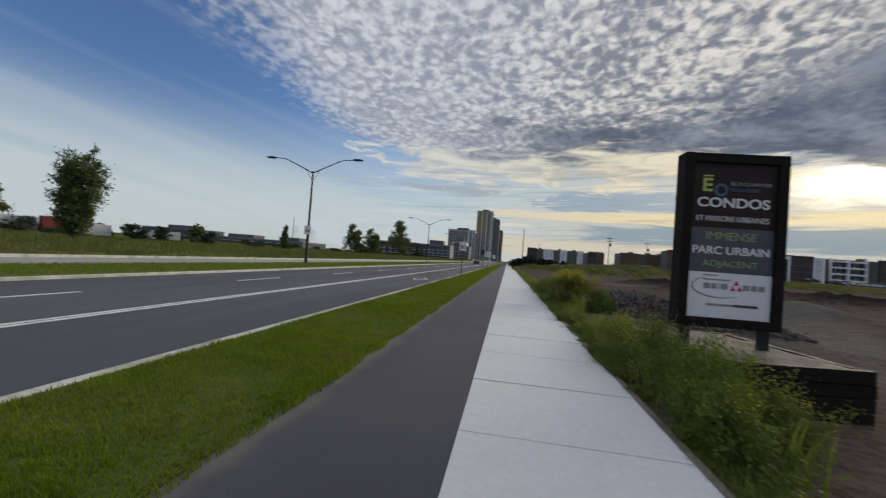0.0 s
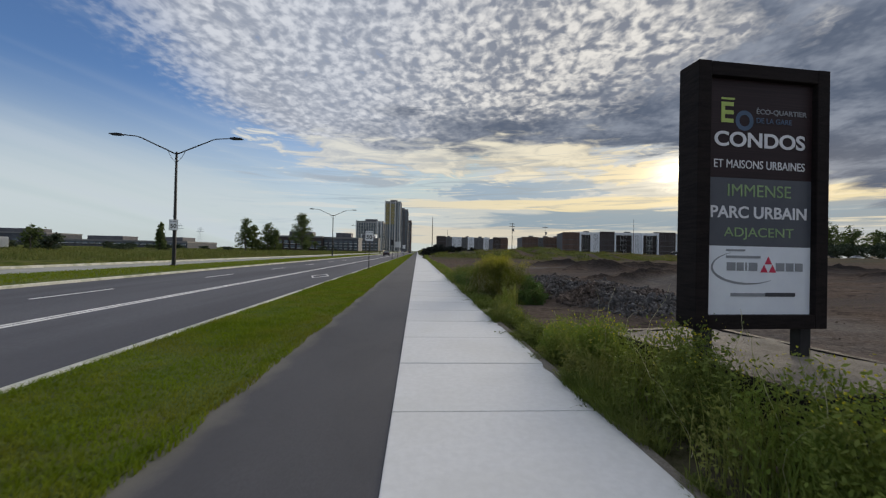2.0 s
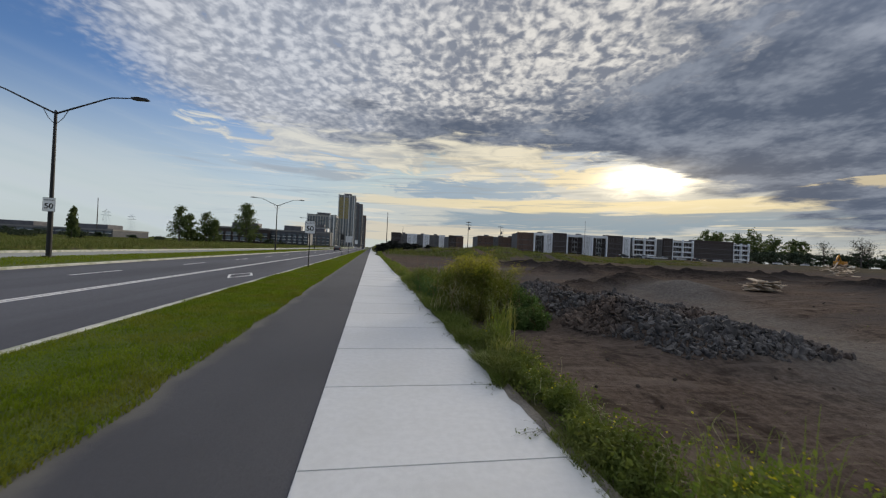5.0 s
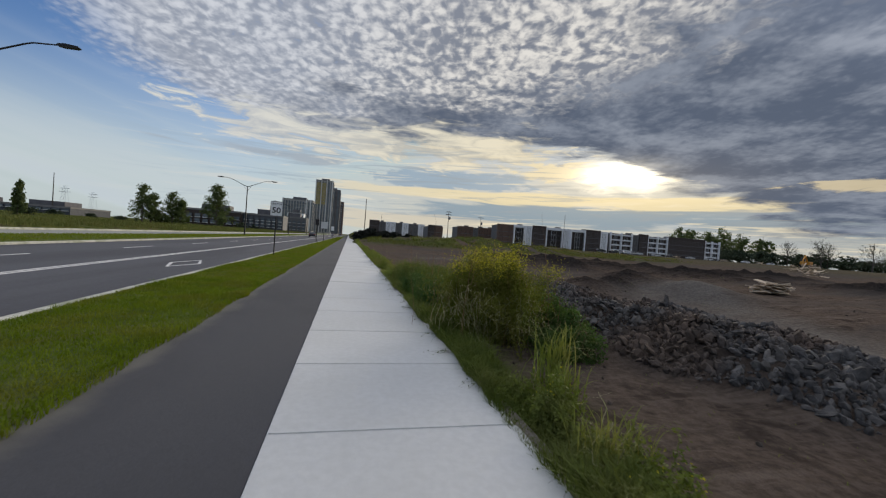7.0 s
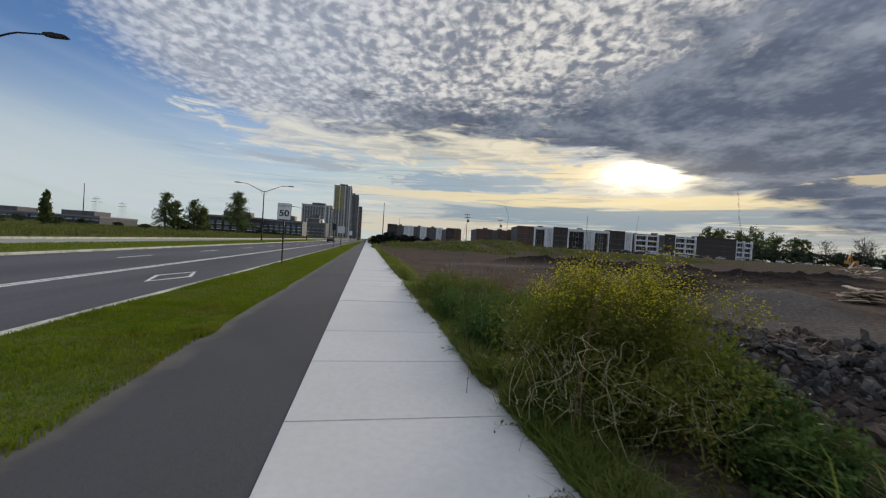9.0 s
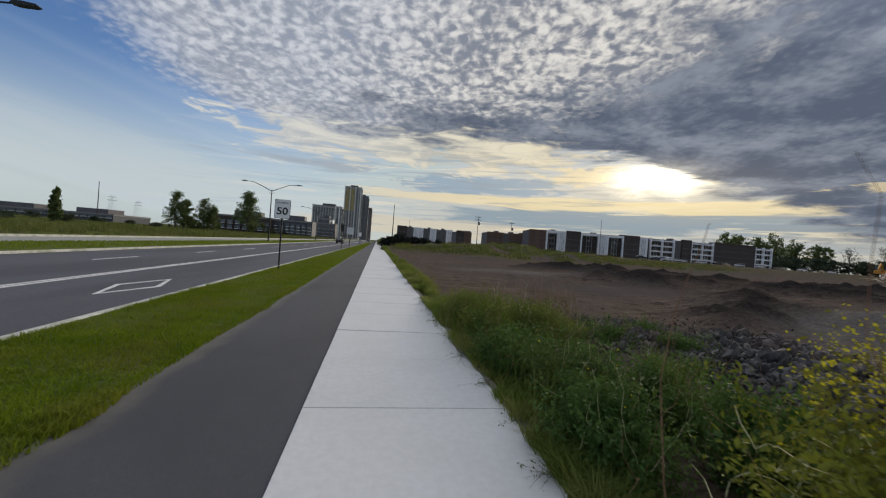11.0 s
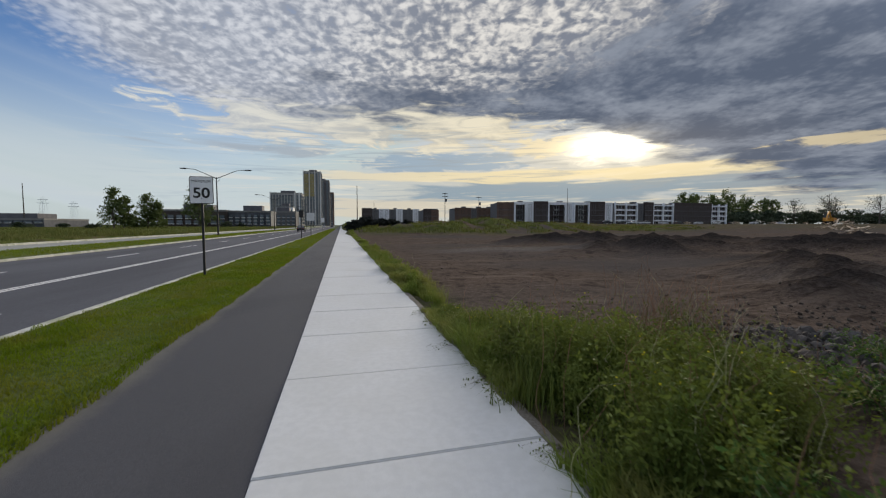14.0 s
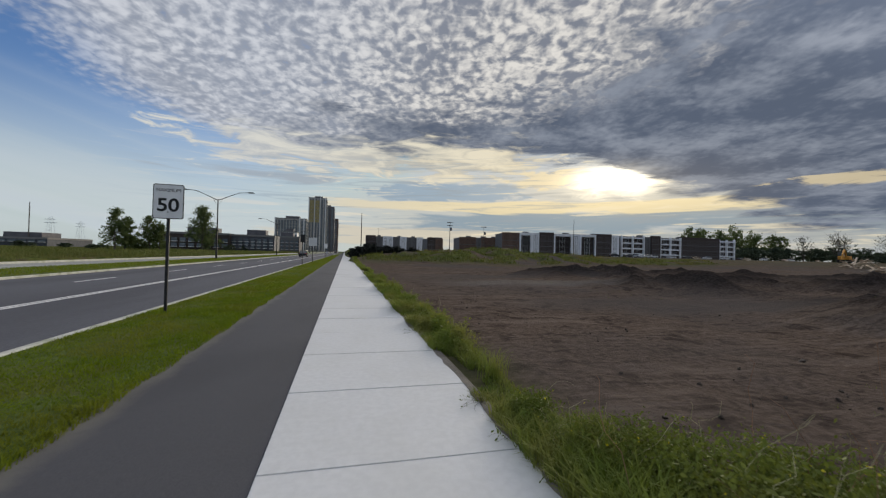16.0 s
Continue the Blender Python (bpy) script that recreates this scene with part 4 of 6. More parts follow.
tangle(2.68, 19.55, 311)
for k, (x, y, rx, ry, h) in enumerate(((3.55, 18.6, 0.4, 0.4, 0.42), (3.8, 19.3, 0.4, 0.5, 0.62), (3.8, 20.4, 0.5, 0.6, 0.66), (3.4, 21.3, 0.5, 0.5, 0.6))):
    weed_clump(x, y, rx, ry, h, 312 + k * 7, 14000, 110, 0, 2, "dark_weed", 0.048, label="dark green weeds at the foot of the flowering bush", rust=30)
for k, (x, y, rx, ry, h) in enumerate(((4.6, 25.0, 0.5, 0.5, 0.34), (5.1, 24.1, 0.4, 0.4, 0.3), (4.5, 23.4, 0.4, 0.4, 0.36), (5.6, 25.6, 0.4, 0.4, 0.25))):
    weed_clump(x, y, rx, ry, h, 1512 + k * 7, 2600, 50, 6, 2, "dark_weed", 0.036, label="sparse weeds growing through broken rock", rust=14)
tall_tuft(2.75, 17.5, 0.75, 321, 70)
tall_tuft(2.45, 16.9, 0.5, 322, 60)
tall_tuft(2.72, 7.7, 0.55, 323, 16, 0.05, 0.022)
tall_tuft(2.3, 30.2, 0.42, 324, 110, 0.07, 0.007, label="upright yellow-green tuft of grass")
tall_tuft(2.25, 15.9, 0.45, 325, 70, 0.1, 0.01)
for k, (x, y, rx, ry, h) in enumerate(((2.3, 21.6, 0.45, 0.7, 0.68), (2.55, 22.7, 0.6, 0.7, 0.72), (2.3, 23.7, 0.45, 0.7, 0.62), (3.2, 22.2, 0.5, 0.6, 0.66))):
    weed_clump(x, y, rx, ry, h, 330 + k * 7, 10000, 120, 8, 8, "dark_weed", 0.038, label="dense dark green weeds beside the walk", rust=6)
for k, (x, y, rx, ry, h) in enumerate(((2.35, 24.8, 0.5, 0.7, 0.78), (2.5, 26.0, 0.6, 0.7, 0.80), (3.2, 25.2, 0.6, 0.7, 0.72), (2.45, 27.0, 0.5, 0.6, 0.66), (3.4, 26.4, 0.6, 0.6, 0.52), (4.1, 25.8, 0.5, 0.6, 0.40))):
    weed_clump(x, y, rx, ry, h, 370 + k * 7, 10500, 120, 20, 8, "weed", 0.036, label="dense green weeds with dry seed stalks", rust=12)
weed_clump(4.2, 26.7, 0.75, 0.6, 0.72, 365, 2600, 60, 0, 14, "weed", 0.030, label="tall rust-brown seed stalks standing over green weeds", rust=150)
for k, (x, y, rx, ry, h) in enumerate(((2.35, 28.2, 0.35, 0.5, 0.36), (2.75, 28.0, 0.5, 0.5, 0.34), (3.3, 27.6, 0.5, 0.45, 0.36), (3.9, 27.3, 0.5, 0.4, 0.32), (2.2, 29.0, 0.2, 0.4, 0.22))):
    weed_clump(x, y, rx, ry, h, 430 + k * 7, 6500, 90, 12, 6, "weed", 0.032, label="low green weeds spreading over bare earth")
for k, (x, y, rx, ry, h) in enumerate(((2.3, 32.0, 0.28, 0.6, 0.34), (2.35, 33.2, 0.28, 0.6, 0.36), (2.3, 34.6, 0.28, 0.7, 0.32), (2.4, 37.5, 0.3, 1.0, 0.30), (2.5, 42, 0.3, 1.5, 0.3), (2.5, 48, 0.35, 2, 0.35))):
    weed_clump(x, y, rx, ry, h, 480 + k * 7, 2600, 60, 25, 6, "wild", 0.05, label="low yellow-green weeds at the edge of the walk")


for k in range(16):
    r_ = np.random.default_rng(1300 + k)
    tall_tuft(2.15 + 1.7 * r_.uniform() ** 1.3, 22.4 + 4.3 * r_.uniform(), 0.50 + 0.25 * r_.uniform(), 1330 + k, 120, 0.16, 0.007, "weed", "fine wispy grass growing among the weeds")
for k in range(10):
    r_ = np.random.default_rng(1400 + k)
    tall_tuft(2.1 + 0.6 * r_.uniform(), 8.2 + 4.5 * r_.uniform(), 0.55 + 0.25 * r_.uniform(), 1430 + k, 90, 0.14, 0.006, "wild", "fine wispy grass growing among the weeds")


def sprig(cx, cy, seed):
    """A dry sprig that lies on the slab."""
    r = np.random.default_rng(seed)
    ob = thing("dry_sprig", "grey-green dry sprig lying over the edge of the slab", "twig", Matrix.Translation((cx, cy, 0.004)))
    n, k = 9, 5
    t = np.linspace(0, 1, k)
    ang = math.pi + r.normal(0, 0.7, n)
    ln = r.uniform(0.12, 0.34, n)
    p = np.stack([np.cos(ang)[:, None] * ln[:, None] * t, np.sin(ang)[:, None] * ln[:, None] * t, 0.008 + 0.05 * np.sin(t * math.pi)[None] * r.uniform(0.1, 1, n)[:, None]], -1)
    p += np.cumsum(r.normal(0, 0.008, p.shape) * np.array([1, 1, 0]), 1)
    v, f = stems(p, 0.003)
    mesh_part("stem_growth", v, f, "bark", ob, kind="stuff")
    c = p[r.integers(0, n, 40), r.integers(1, k, 40)] + r.normal(0, 0.012, (40, 3)) * np.array([1, 1, 0.3])
    c[:, 2] = np.maximum(c[:, 2], 0.006)
    v, f = leaf_cloud(c, 0.022, seed)
    mesh_part("foliage", v, f, "weed", ob, kind="stuff")


for k, y in enumerate((10.6, 13.9, 14.9, 15.8, 17.3, 18.4, 19.2, 20.6, 21.4, 22.2, 23.1, 24.1, 25.3, 26.5, 27.6, 28.6, 29.4, 33.0)):
    sprig(W + 0.05 - 0.06 * (k % 3), y, 520 + k)


# ---------- advertising board on its timber planter ----------
def billboard():
    m = pose(3.73, 10.80, -0.038, 0, 0, 4.0)
    ob = thing("billboard", "tall dark framed advertising board on two posts", "billboard", m)
    w, z0, z1, d = 1.53, 0.73, 3.44, 0.27
    b = 0.145
    bm = bmesh.new()
    box(bm, -w / 2, -w / 2 + b, 0, d, z0, z1, 0.008)
    box(bm, w / 2 - b, w / 2, 0, d, z0, z1, 0.008)
    box(bm, -w / 2 + b, w / 2 - b, 0.002, d - 0.002, z1 - b, z1 - 0.002, 0.008)
    box(bm, -w / 2 + b, w / 2 - b, 0.002, d - 0.002, z0 + 0.002, z0 + b, 0.008)
    part("frame", bm, "dark_wood", ob, "dark stained timber frame")
    part("back_panel", boxed(-w / 2 + b - 0.01, w / 2 - b + 0.01, 0.08, d - 0.03, z0 + b - 0.01, z1 - b + 0.01), "dark_wood", ob)
    for x in (-w / 2 + 0.17, w / 2 - 0.2):
        part("post", boxed(x - 0.065, x + 0.065, 0.05, 0.16, 0.2, z0 + 0.02, bevel=0.006), "black_paint", ob)
    px0, px1 = -w / 2 + b, w / 2 - b
    zt, za, zb, zc = z1 - b, 2.28, 1.58, z0 + b
    y = 0.06
    top = part("top_panel", boxed(px0, px1, y, 0.09, za, zt), "panel_brown", ob, "dark brown printed panel")
    mid = part("middle_panel", boxed(px0, px1, y, 0.09, zb, za - 0.002), "panel_grey", ob, "slate grey printed panel")
    low_ = part("bottom_panel", boxed(px0, px1, y, 0.09, zc, zb - 0.002), "panel_white", ob, "white printed panel")
    ys = y - 0.002
    wid = px1 - px0
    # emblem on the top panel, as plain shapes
    for k in range(3):
        part("emblem_bar", boxed(px0 + 0.20, px0 + 0.30, ys - 0.002, ys + 0.002, 2.845 + 0.085 * k, 2.885 + 0.085 * k), "print_lime", top, "lime green bar of the emblem")
    part("emblem_bar", boxed(px0 + 0.16, px0 + 0.20, ys - 0.002, ys + 0.002, 2.845, 3.055), "print_lime", top, "lime green bar of the emblem")
    part("emblem_bar", boxed(px0 + 0.16, px0 + 0.31, ys - 0.002, ys + 0.002, 3.080, 3.100), "print_lime", top, "lime green bar of the emblem")
    bm = bmesh.new()
    n = 24
    ring = [[bm.verts.new((px0 + 0.43 + r0 * math.cos(k * math.tau / n), ys, 2.87505 + r0 * math.sin(k * math.tau / n))) for k in range(n)] for r0 in (0.105, 0.06)]
    for k in range(n):
        bm.faces.new((ring[0][k], ring[0][(k + 1) % n], ring[1][(k + 1) % n], ring[1][k]))
    part("emblem_ring", bm, "print_blue", top, "dark blue ring of the emblem")
    lettering("name_line", "\u00c9CO-QUARTIER", 0.075, 0.60, "print_grey", top, px0 + 0.87, ys, 2.945, 0.012)
    lettering("name_line", "DE LA GARE", 0.055, 0.42, "print_blue", top, px0 + 0.78, ys, 2.86, 0.008)
    lettering("headline", "CONDOS", 0.155, wid * 0.86, "print_white", top, 0.0, ys, 2.60, 0.024)
    lettering("caption_line", "ET MAISONS URBAINES", 0.085, wid * 0.86, "print_white", top, 0.0, ys, 2.38)
    lettering("slogan_line", "IMMENSE", 0.125, wid * 0.60, "print_green", mid, 0.0, ys, 2.09)
    lettering("slogan_line", "PARC URBAIN", 0.125, wid * 0.91, "print_white", mid, 0.0, ys, 1.865, 0.02)
    lettering("slogan_line", "ADJACENT", 0.125, wid * 0.66, "print_green", mid, 0.0, ys, 1.645)
    # builder's mark: an open arc, bars and a red triangle
    bm = bmesh.new()
    n = 22
    arc = []
    for k in range(n):
        a = radians(120 + 190 * k / (n - 1))
        wv_ = 0.012 * math.sin(math.pi * k / (n - 1)) + 0.002
        arc.append([bm.verts.new((-0.12 + (0.42 + e) * math.cos(a), ys, 1.36 + (0.17 + e) * math.sin(a))) for e in (-wv_, wv_)])
    for a, c in zip(arc, arc[1:]):
        bm.faces.new((a[0], c[0], c[1], a[1]))
    part("mark_arc", bm, "print_grey", low_, "grey arc")
    for x0, x1 in ((-0.37, -0.27), (-0.255, -0.175), (-0.155, -0.135), (-0.115, -0.015), (0.205, 0.305), (0.325, 0.415), (0.435, 0.525)):
        part("mark_bar", boxed(x0, x1, ys - 0.002, ys + 0.002, 1.325, 1.41), "print_grey", low_, "grey bar of the builder's mark")
    bm = bmesh.new()
    for c0, c1 in (((0.02, 1.31), (0.0, 0.0)),):
        for ox, oz, s in ((0.0, 0.0, 0.085), (0.10, 0.0, 0.085), (0.05, 0.085, 0.085)):
            vs = [bm.verts.new((c0[0] + ox + dx_ * s, ys, c0[1] + oz + dz_ * s)) for dx_, dz_ in ((0, 0), (1.05, 0), (0.52, 0.98))]
            bm.faces.new(vs)
    part("mark_triangle", bm, "print_red", low_, "red triangle")
    part("faint_bar", boxed(-0.38, 0.02, ys - 0.002, ys + 0.002, 1.455, 1.48), "print_grey", low_)
    part("faint_bar", boxed(-0.38, -0.16, ys - 0.002, ys + 0.002, 1.525, 1.545), "print_grey", low_)
    part("address_bar", boxed(-0.32, 0.08, ys - 0.002, ys + 0.002, 1.06, 1.095), "print_grey", low_)
    part("address_bar", boxed(0.085, 0.44, ys - 0.002, ys + 0.002, 1.06, 1.10), "print_dark", low_)
    return ob


billboard()


def planter():
    ob = thing("timber_planter", "low planter of dark timber baulks filled with gravel", "planter", pose(3.90, 11.15, -0.34, 0, 0, 10.5))
    w, l, h, t = 1.9, 2.55, 0.74, 0.12
    for k in range(4):
        z0, z1 = 0.185 * k + 0.002, 0.185 * (k + 1) - 0.004
        e = 0.02 * ((k * 7) % 3 - 1)
        part("baulk", boxed(-w / 2 - 0.06 + e, w / 2 + 0.08 + e, -l / 2 + e / 2, -l / 2 + t + e / 2, z0, z1, bevel=0.012), "dark_wood", ob)
        part("baulk", boxed(-w / 2 - 0.06, w / 2 + 0.08 - e, l / 2 - t - e / 2, l / 2 - e / 2, z0, z1, bevel=0.012), "dark_wood", ob)
        part("baulk", boxed(-w / 2 + e / 2, -w / 2 + t + e / 2, -l / 2 + t + 0.015, l / 2 - t - 0.015, z0, z1, bevel=0.012), "dark_wood", ob)
        part("baulk", boxed(w / 2 - t + e / 2, w / 2 + e / 2, -l / 2 + t + 0.015, l / 2 - t - 0.015, z0, z1, bevel=0.012), "dark_wood", ob)
    n = 24
    gx, gy = np.meshgrid(np.linspace(-w / 2 + t * 0.4, w / 2 - t * 0.4, n), np.linspace(-l / 2 + t * 0.4, l / 2 - t * 0.4, n))
    z = h - 0.015 + 0.03 * rough(gx * 3, gy * 3, 801, 3)
    i = np.arange(n * n).reshape(n, n)
    faces = np.stack([i[:-1, :-1], i[:-1, 1:], i[1:, 1:], i[1:, :-1]], -1).reshape(-1, 4)
    mesh_part("gravel_fill", np.stack([gx, gy, z], -1).reshape(-1, 3), faces, "gravel", ob, "pale gravel fill")


planter()


# ---------- speed signs, lamps ----------
def speed_sign(x, y, z0, parent_label, foot=True, group="speed signs"):
    ob = thing("speed_sign", parent_label, "road sign", Matrix.Translation((x, y, 0)), group)
    w, h = 0.61, 0.77
    if foot:
        part("post", boxed(-0.03, 0.03, 0.012, 0.05, -0.3, z0 + h - 0.06, bevel=0.004), "black_paint", ob, "thin dark steel post")
        for k in (0.15, 0.6):
            bm = bmesh.new()
            tube(bm, [(0, -0.014, z0 + k), (0, 0.0, z0 + k)], [0.012, 0.012], 8)
            part("bolt", bm, "steel", ob)

    def plate(name, wd, ht, cz, rad, y0, y1, material):
        pts = []
        for sx, sz, a0 in ((1, 1, 0), (-1, 1, 90), (-1, -1, 180), (1, -1, 270)):
            for a in range(0, 91, 30):
                pts.append((sx * (wd / 2 - rad) + rad * math.cos(radians(a0 + a)), cz + sz * (ht / 2 - rad) + rad * math.sin(radians(a0 + a))))
        return part(name, prism(bmesh.new(), pts, y1 - y0, y0), material, ob)

    c = z0 + h / 2
    plate("border", w, h, c, 0.045, -0.004, 0.006, "sign_black")
    plate("face", w - 0.035, h - 0.035, c, 0.035, -0.008, 0.0, "sign_white")
    lettering("word", "MAXIMUM", 0.075, 0.47, "sign_black", ob, 0, -0.009, z0 + 0.60)
    lettering("number", "50", 0.30, 0.43, "sign_black", ob, 0, -0.009, z0 + 0.16, 0.02)
    return ob


speed_sign(-3.31, 35.67, 2.07, "white speed limit sign on a thin dark post in the lawn")


def street_lamp():
    ob = thing("street_lamp", "tall dark street lamp with two long arms", "street lamp", None, "street lamps")
    bm = bmesh.new()
    tube(bm, [(0, 0, 0.0), (0, 0, 0.05), (0, 0, 3.2), (0, 0, 3.25), (0, 0, 8.1), (0, 0, 8.18)], [0.16, 0.13, 0.115, 0.10, 0.07, 0.05], 12)
    part("pole", bm, "black_paint", ob)
    bm = boxed(-0.2, 0.2, -0.2, 0.2, -0.1, 0.04, bevel=0.02)
    part("base_plate", bm, "black_paint", ob)
    for s in (-1, 1):
        bm = bmesh.new()
        tube(bm, [(0, 0, 8.0), (s * 0.3, 0, 8.13), (s * 2.45, 0, 9.1), (s * 2.75, 0, 9.2), (s * 3.75, 0, 9.28)], [0.05, 0.05, 0.04, 0.038, 0.035], 8)
        part("arm", bm, "black_paint", ob)
        bm = bmesh.new()
        tube(bm, [(s * 0.07, 0, 7.45), (s * 0.35, 0, 7.75), (s * 0.62, 0, 8.26)], [0.018, 0.018, 0.018], 6)
        part("brace", bm, "black_paint", ob)
        bm = bmesh.new()
        prism(bm, [(s * 3.7, 9.24), (s * 3.75, 9.33), (s * 4.05, 9.37), (s * 4.55, 9.33), (s * 4.62, 9.27), (s * 4.5, 9.22), (s * 3.95, 9.2)], 0.26, -0.13)
        part("lamp_head", bm, "black_paint", ob, "flat dark lamp head")
    return ob


lamp = street_lamp()
for k, (x, y) in enumerate(((-17.3, 36.35), (-16.6, 85.5), (-16.6, 134.5), (-16.6, 184), (-16.6, 234), (-16.6, 284))):
    m = Matrix.Translation((x, y, 0.05))
    if k == 0:
        lamp.matrix_world = m
    else:
        copy_thing(lamp, m)
speed_sign(-17.3, 36.2, 2.55, "white speed limit sign fixed to the lamp post", False)


def lawn_post(x, y, h, panel, label, name):
    ob = thing(name, label, "road sign", Matrix.Translation((x, y, 0)))
    part("post", boxed(-0.04, 0.04, -0.04, 0.04, -0.3, h, bevel=0.006), "black_paint", ob)
    w, z0, z1, material = panel
    part("panel", boxed(-w / 2, w / 2, -0.075, -0.045, z0, z1, bevel=0.006), material, ob)


lawn_post(-3.75, 68.9, 3.0, (0.45, 2.3, 3.1, "black_paint"), "dark post with a small black signal board", "signal_post")
lawn_post(-3.2, 75.0, 3.0, (0.95, 2.0, 3.0, "white_box"), "dark post with a pale blank road sign", "road_sign_post")
lawn_post(-3.4, 112, 3.1, (0.7, 2.0, 3.0, "sign_white"), "far pale sign on a dark post", "road_sign_post")


# ---------- vehicles ----------
def car(x, y, turn, paint, label, z=ROAD_Z):
    ob = thing("car", label, "car", pose(x, y, z, 0, 0, turn), "cars")
    bm = bmesh.new()
    prism(bm, [(-2.2, 0.3), (-2.25, 0.75), (-2.1, 0.95), (-1.3, 1.0), (2.15, 1.0), (2.3, 0.8), (2.25, 0.32)], 1.74, -0.87)
    bmesh.ops.bevel(bm, geom=bm.edges[:], offset=0.05, segments=2, affect="EDGES")
    part("body", bm, paint, ob)
    bm = bmesh.new()
    prism(bm, [(-1.25, 0.99), (-0.45, 1.46), (1.3, 1.48), (2.05, 0.99)], 1.5, -0.75)
    bmesh.ops.bevel(bm, geom=bm.edges[:], offset=0.05, segments=2, affect="EDGES")
    part("cabin_glass", bm, "glass", ob)
    part("roof", boxed(-0.4, 1.25, -0.7, 0.7, 1.46, 1.51, bevel=0.02), paint, ob)
    for sx in (-1.4, 1.4):
        for sy in (-0.78, 0.78):
            bm = bmesh.new()
            tube(bm, [(sx, sy - 0.1, 0.32), (sx, sy + 0.1, 0.32)], [0.32, 0.32], 16)
            wheel = part("wheel", bm, "rubber", ob)
            bm = bmesh.new()
            tube(bm, [(sx, sy - 0.11, 0.32), (sx, sy + 0.11, 0.32)], [0.18, 0.18], 12)
            part("rim", bm, "steel", wheel)
    for sy in (-0.68, 0.68):
        part("tail_lamp", boxed(2.2, 2.29, sy - 0.14, sy + 0.14, 0.72, 0.86, bevel=0.01), "lamp_red", ob)
    return ob


car(-9.0, 125, -90, "car_dark", "dark car driving away in the middle lane")
car(-9.2, 260, -90, "car_light", "pale car far down the road")
car(-5.6, 300, -90, "car_dark", "dark car far down the road")


# ---------- trees ----------
def tree(x, y, height, width, seed, label, shape="round", leaves=3500, size=0.42, leaf="tree_leaf", bare=False, low_crown=0.12, name="tree", trunks=1):
    """Tapered trunk, limbs, and a crown of many leaves gathered in clumps at the limbs' ends."""
    r = np.random.default_rng(seed)
    ob = thing(name, label, "tree", Matrix.Translation((x, y, place(x, y) - 0.05)))
    bm = bmesh.new()
    ends = []
    for s in range(trunks):
        ox = (s - (trunks - 1) / 2) * width * 0.22
        top = height * r.uniform(0.82, 0.98)
        mid = Vector((ox + r.normal(0, 0.02) * height, r.normal(0, 0.02) * height, top * 0.5))
        pts = [(ox * 0.3, 0, 0), (ox * 0.7, 0, top * 0.25), tuple(mid), (ox * 1.2 + r.normal(0, 0.02) * height, 0, top)]
        rad = height * 0.016
        tube(bm, pts, [rad * 1.3, rad, rad * 0.6, rad * 0.12], 7)
        limbs = 34 if bare else 44 if shape == "cone" else 26
        for k in range(limbs):
            t = low_crown + (0.98 - low_crown) * (k + r.uniform(0, 1)) / limbs
            if shape == "column":
                reach = 0.5 * (0.65 + 0.35 * math.sin(math.pi * min(t * 1.15, 1)))
            elif shape == "cone":
                reach = 0.56 * (1.05 - t) ** 0.6
            else:
                reach = 0.5 * math.sin(math.pi * min(0.12 + 0.85 * t, 1)) ** 0.6
            ang = r.uniform(0, math.tau)
            out = width / (1 if trunks == 1 else 1.35) * reach * r.uniform(0.55, 1.05)
            z0 = top * t * (0.75 if shape != "cone" else 0.95)
            bx = pts[0][0] + (pts[3][0] - pts[0][0]) * z0 / top
            rise = height * (0.16 if shape != "cone" else 0.09) * r.uniform(0.6, 1.3)
            end = Vector((bx + out * math.cos(ang), out * math.sin(ang), min(z0 + rise, height)))
            a = Vector((bx, 0, z0))
            m_ = a.lerp(end, 0.5) + Vector((0, 0, -0.04 * height * r.uniform(0, 1)))
            tube(bm, [tuple(a), tuple(m_), tuple(end)], [rad * 0.35, rad * 0.2, rad * 0.05], 4)
            ends.append((m_, 0.6))
            ends.append((end, 1.0))
            if bare:
                for q in range(5):
                    tip = end + Vector((r.normal(0, 0.06), r.normal(0, 0.06), r.uniform(0.02, 0.13))) * height
                    tube(bm, [tuple(m_.lerp(end, r.uniform(0.2, 1))), tuple(tip)], [rad * 0.12, rad * 0.03], 3)
    part("trunk", bm, "bark", ob)
    if leaves:
        e = np.array([tuple(p) for p, _ in ends])
        i = r.integers(0, len(e), leaves)
        spread = np.array([width * 0.065, width * 0.065, height * 0.034]) * r.uniform(0.5, 1.2, len(e))[i][:, None]
        c = e[i] + r.normal(0, 1, (leaves, 3)) * spread
        c[:, 2] = np.clip(c[:, 2], 0.2, height * 1.03)
        v, f = leaf_cloud(c, size, seed + 3, 0.6)
        mesh_part("crown", v, f, leaf, ob)
    return ob


tree(-58, 48.3, 13.9, 6.2, 601, "tall bushy poplar with several stems standing in the meadow", "column", 15000, 0.34, low_crown=0.04, trunks=4)
tree(-57, 36.6, 8.9, 6.0, 602, "broad conical tree standing in the meadow", "cone", 8000, 0.34, low_crown=0.04)
tree(-58, 32.2, 4.3, 5.0, 603, "rounded low tree at the edge of the meadow", "round", 4000, 0.4, low_crown=0.03)
tree(-58, 28.5, 4.0, 5.5, 604, "rounded low tree at the edge of the meadow", "round", 4500, 0.4, low_crown=0.03)
tree(-74, 87, 6.3, 3.2, 605, "slim young tree in the meadow", "column", 1600, 0.4, low_crown=0.1)
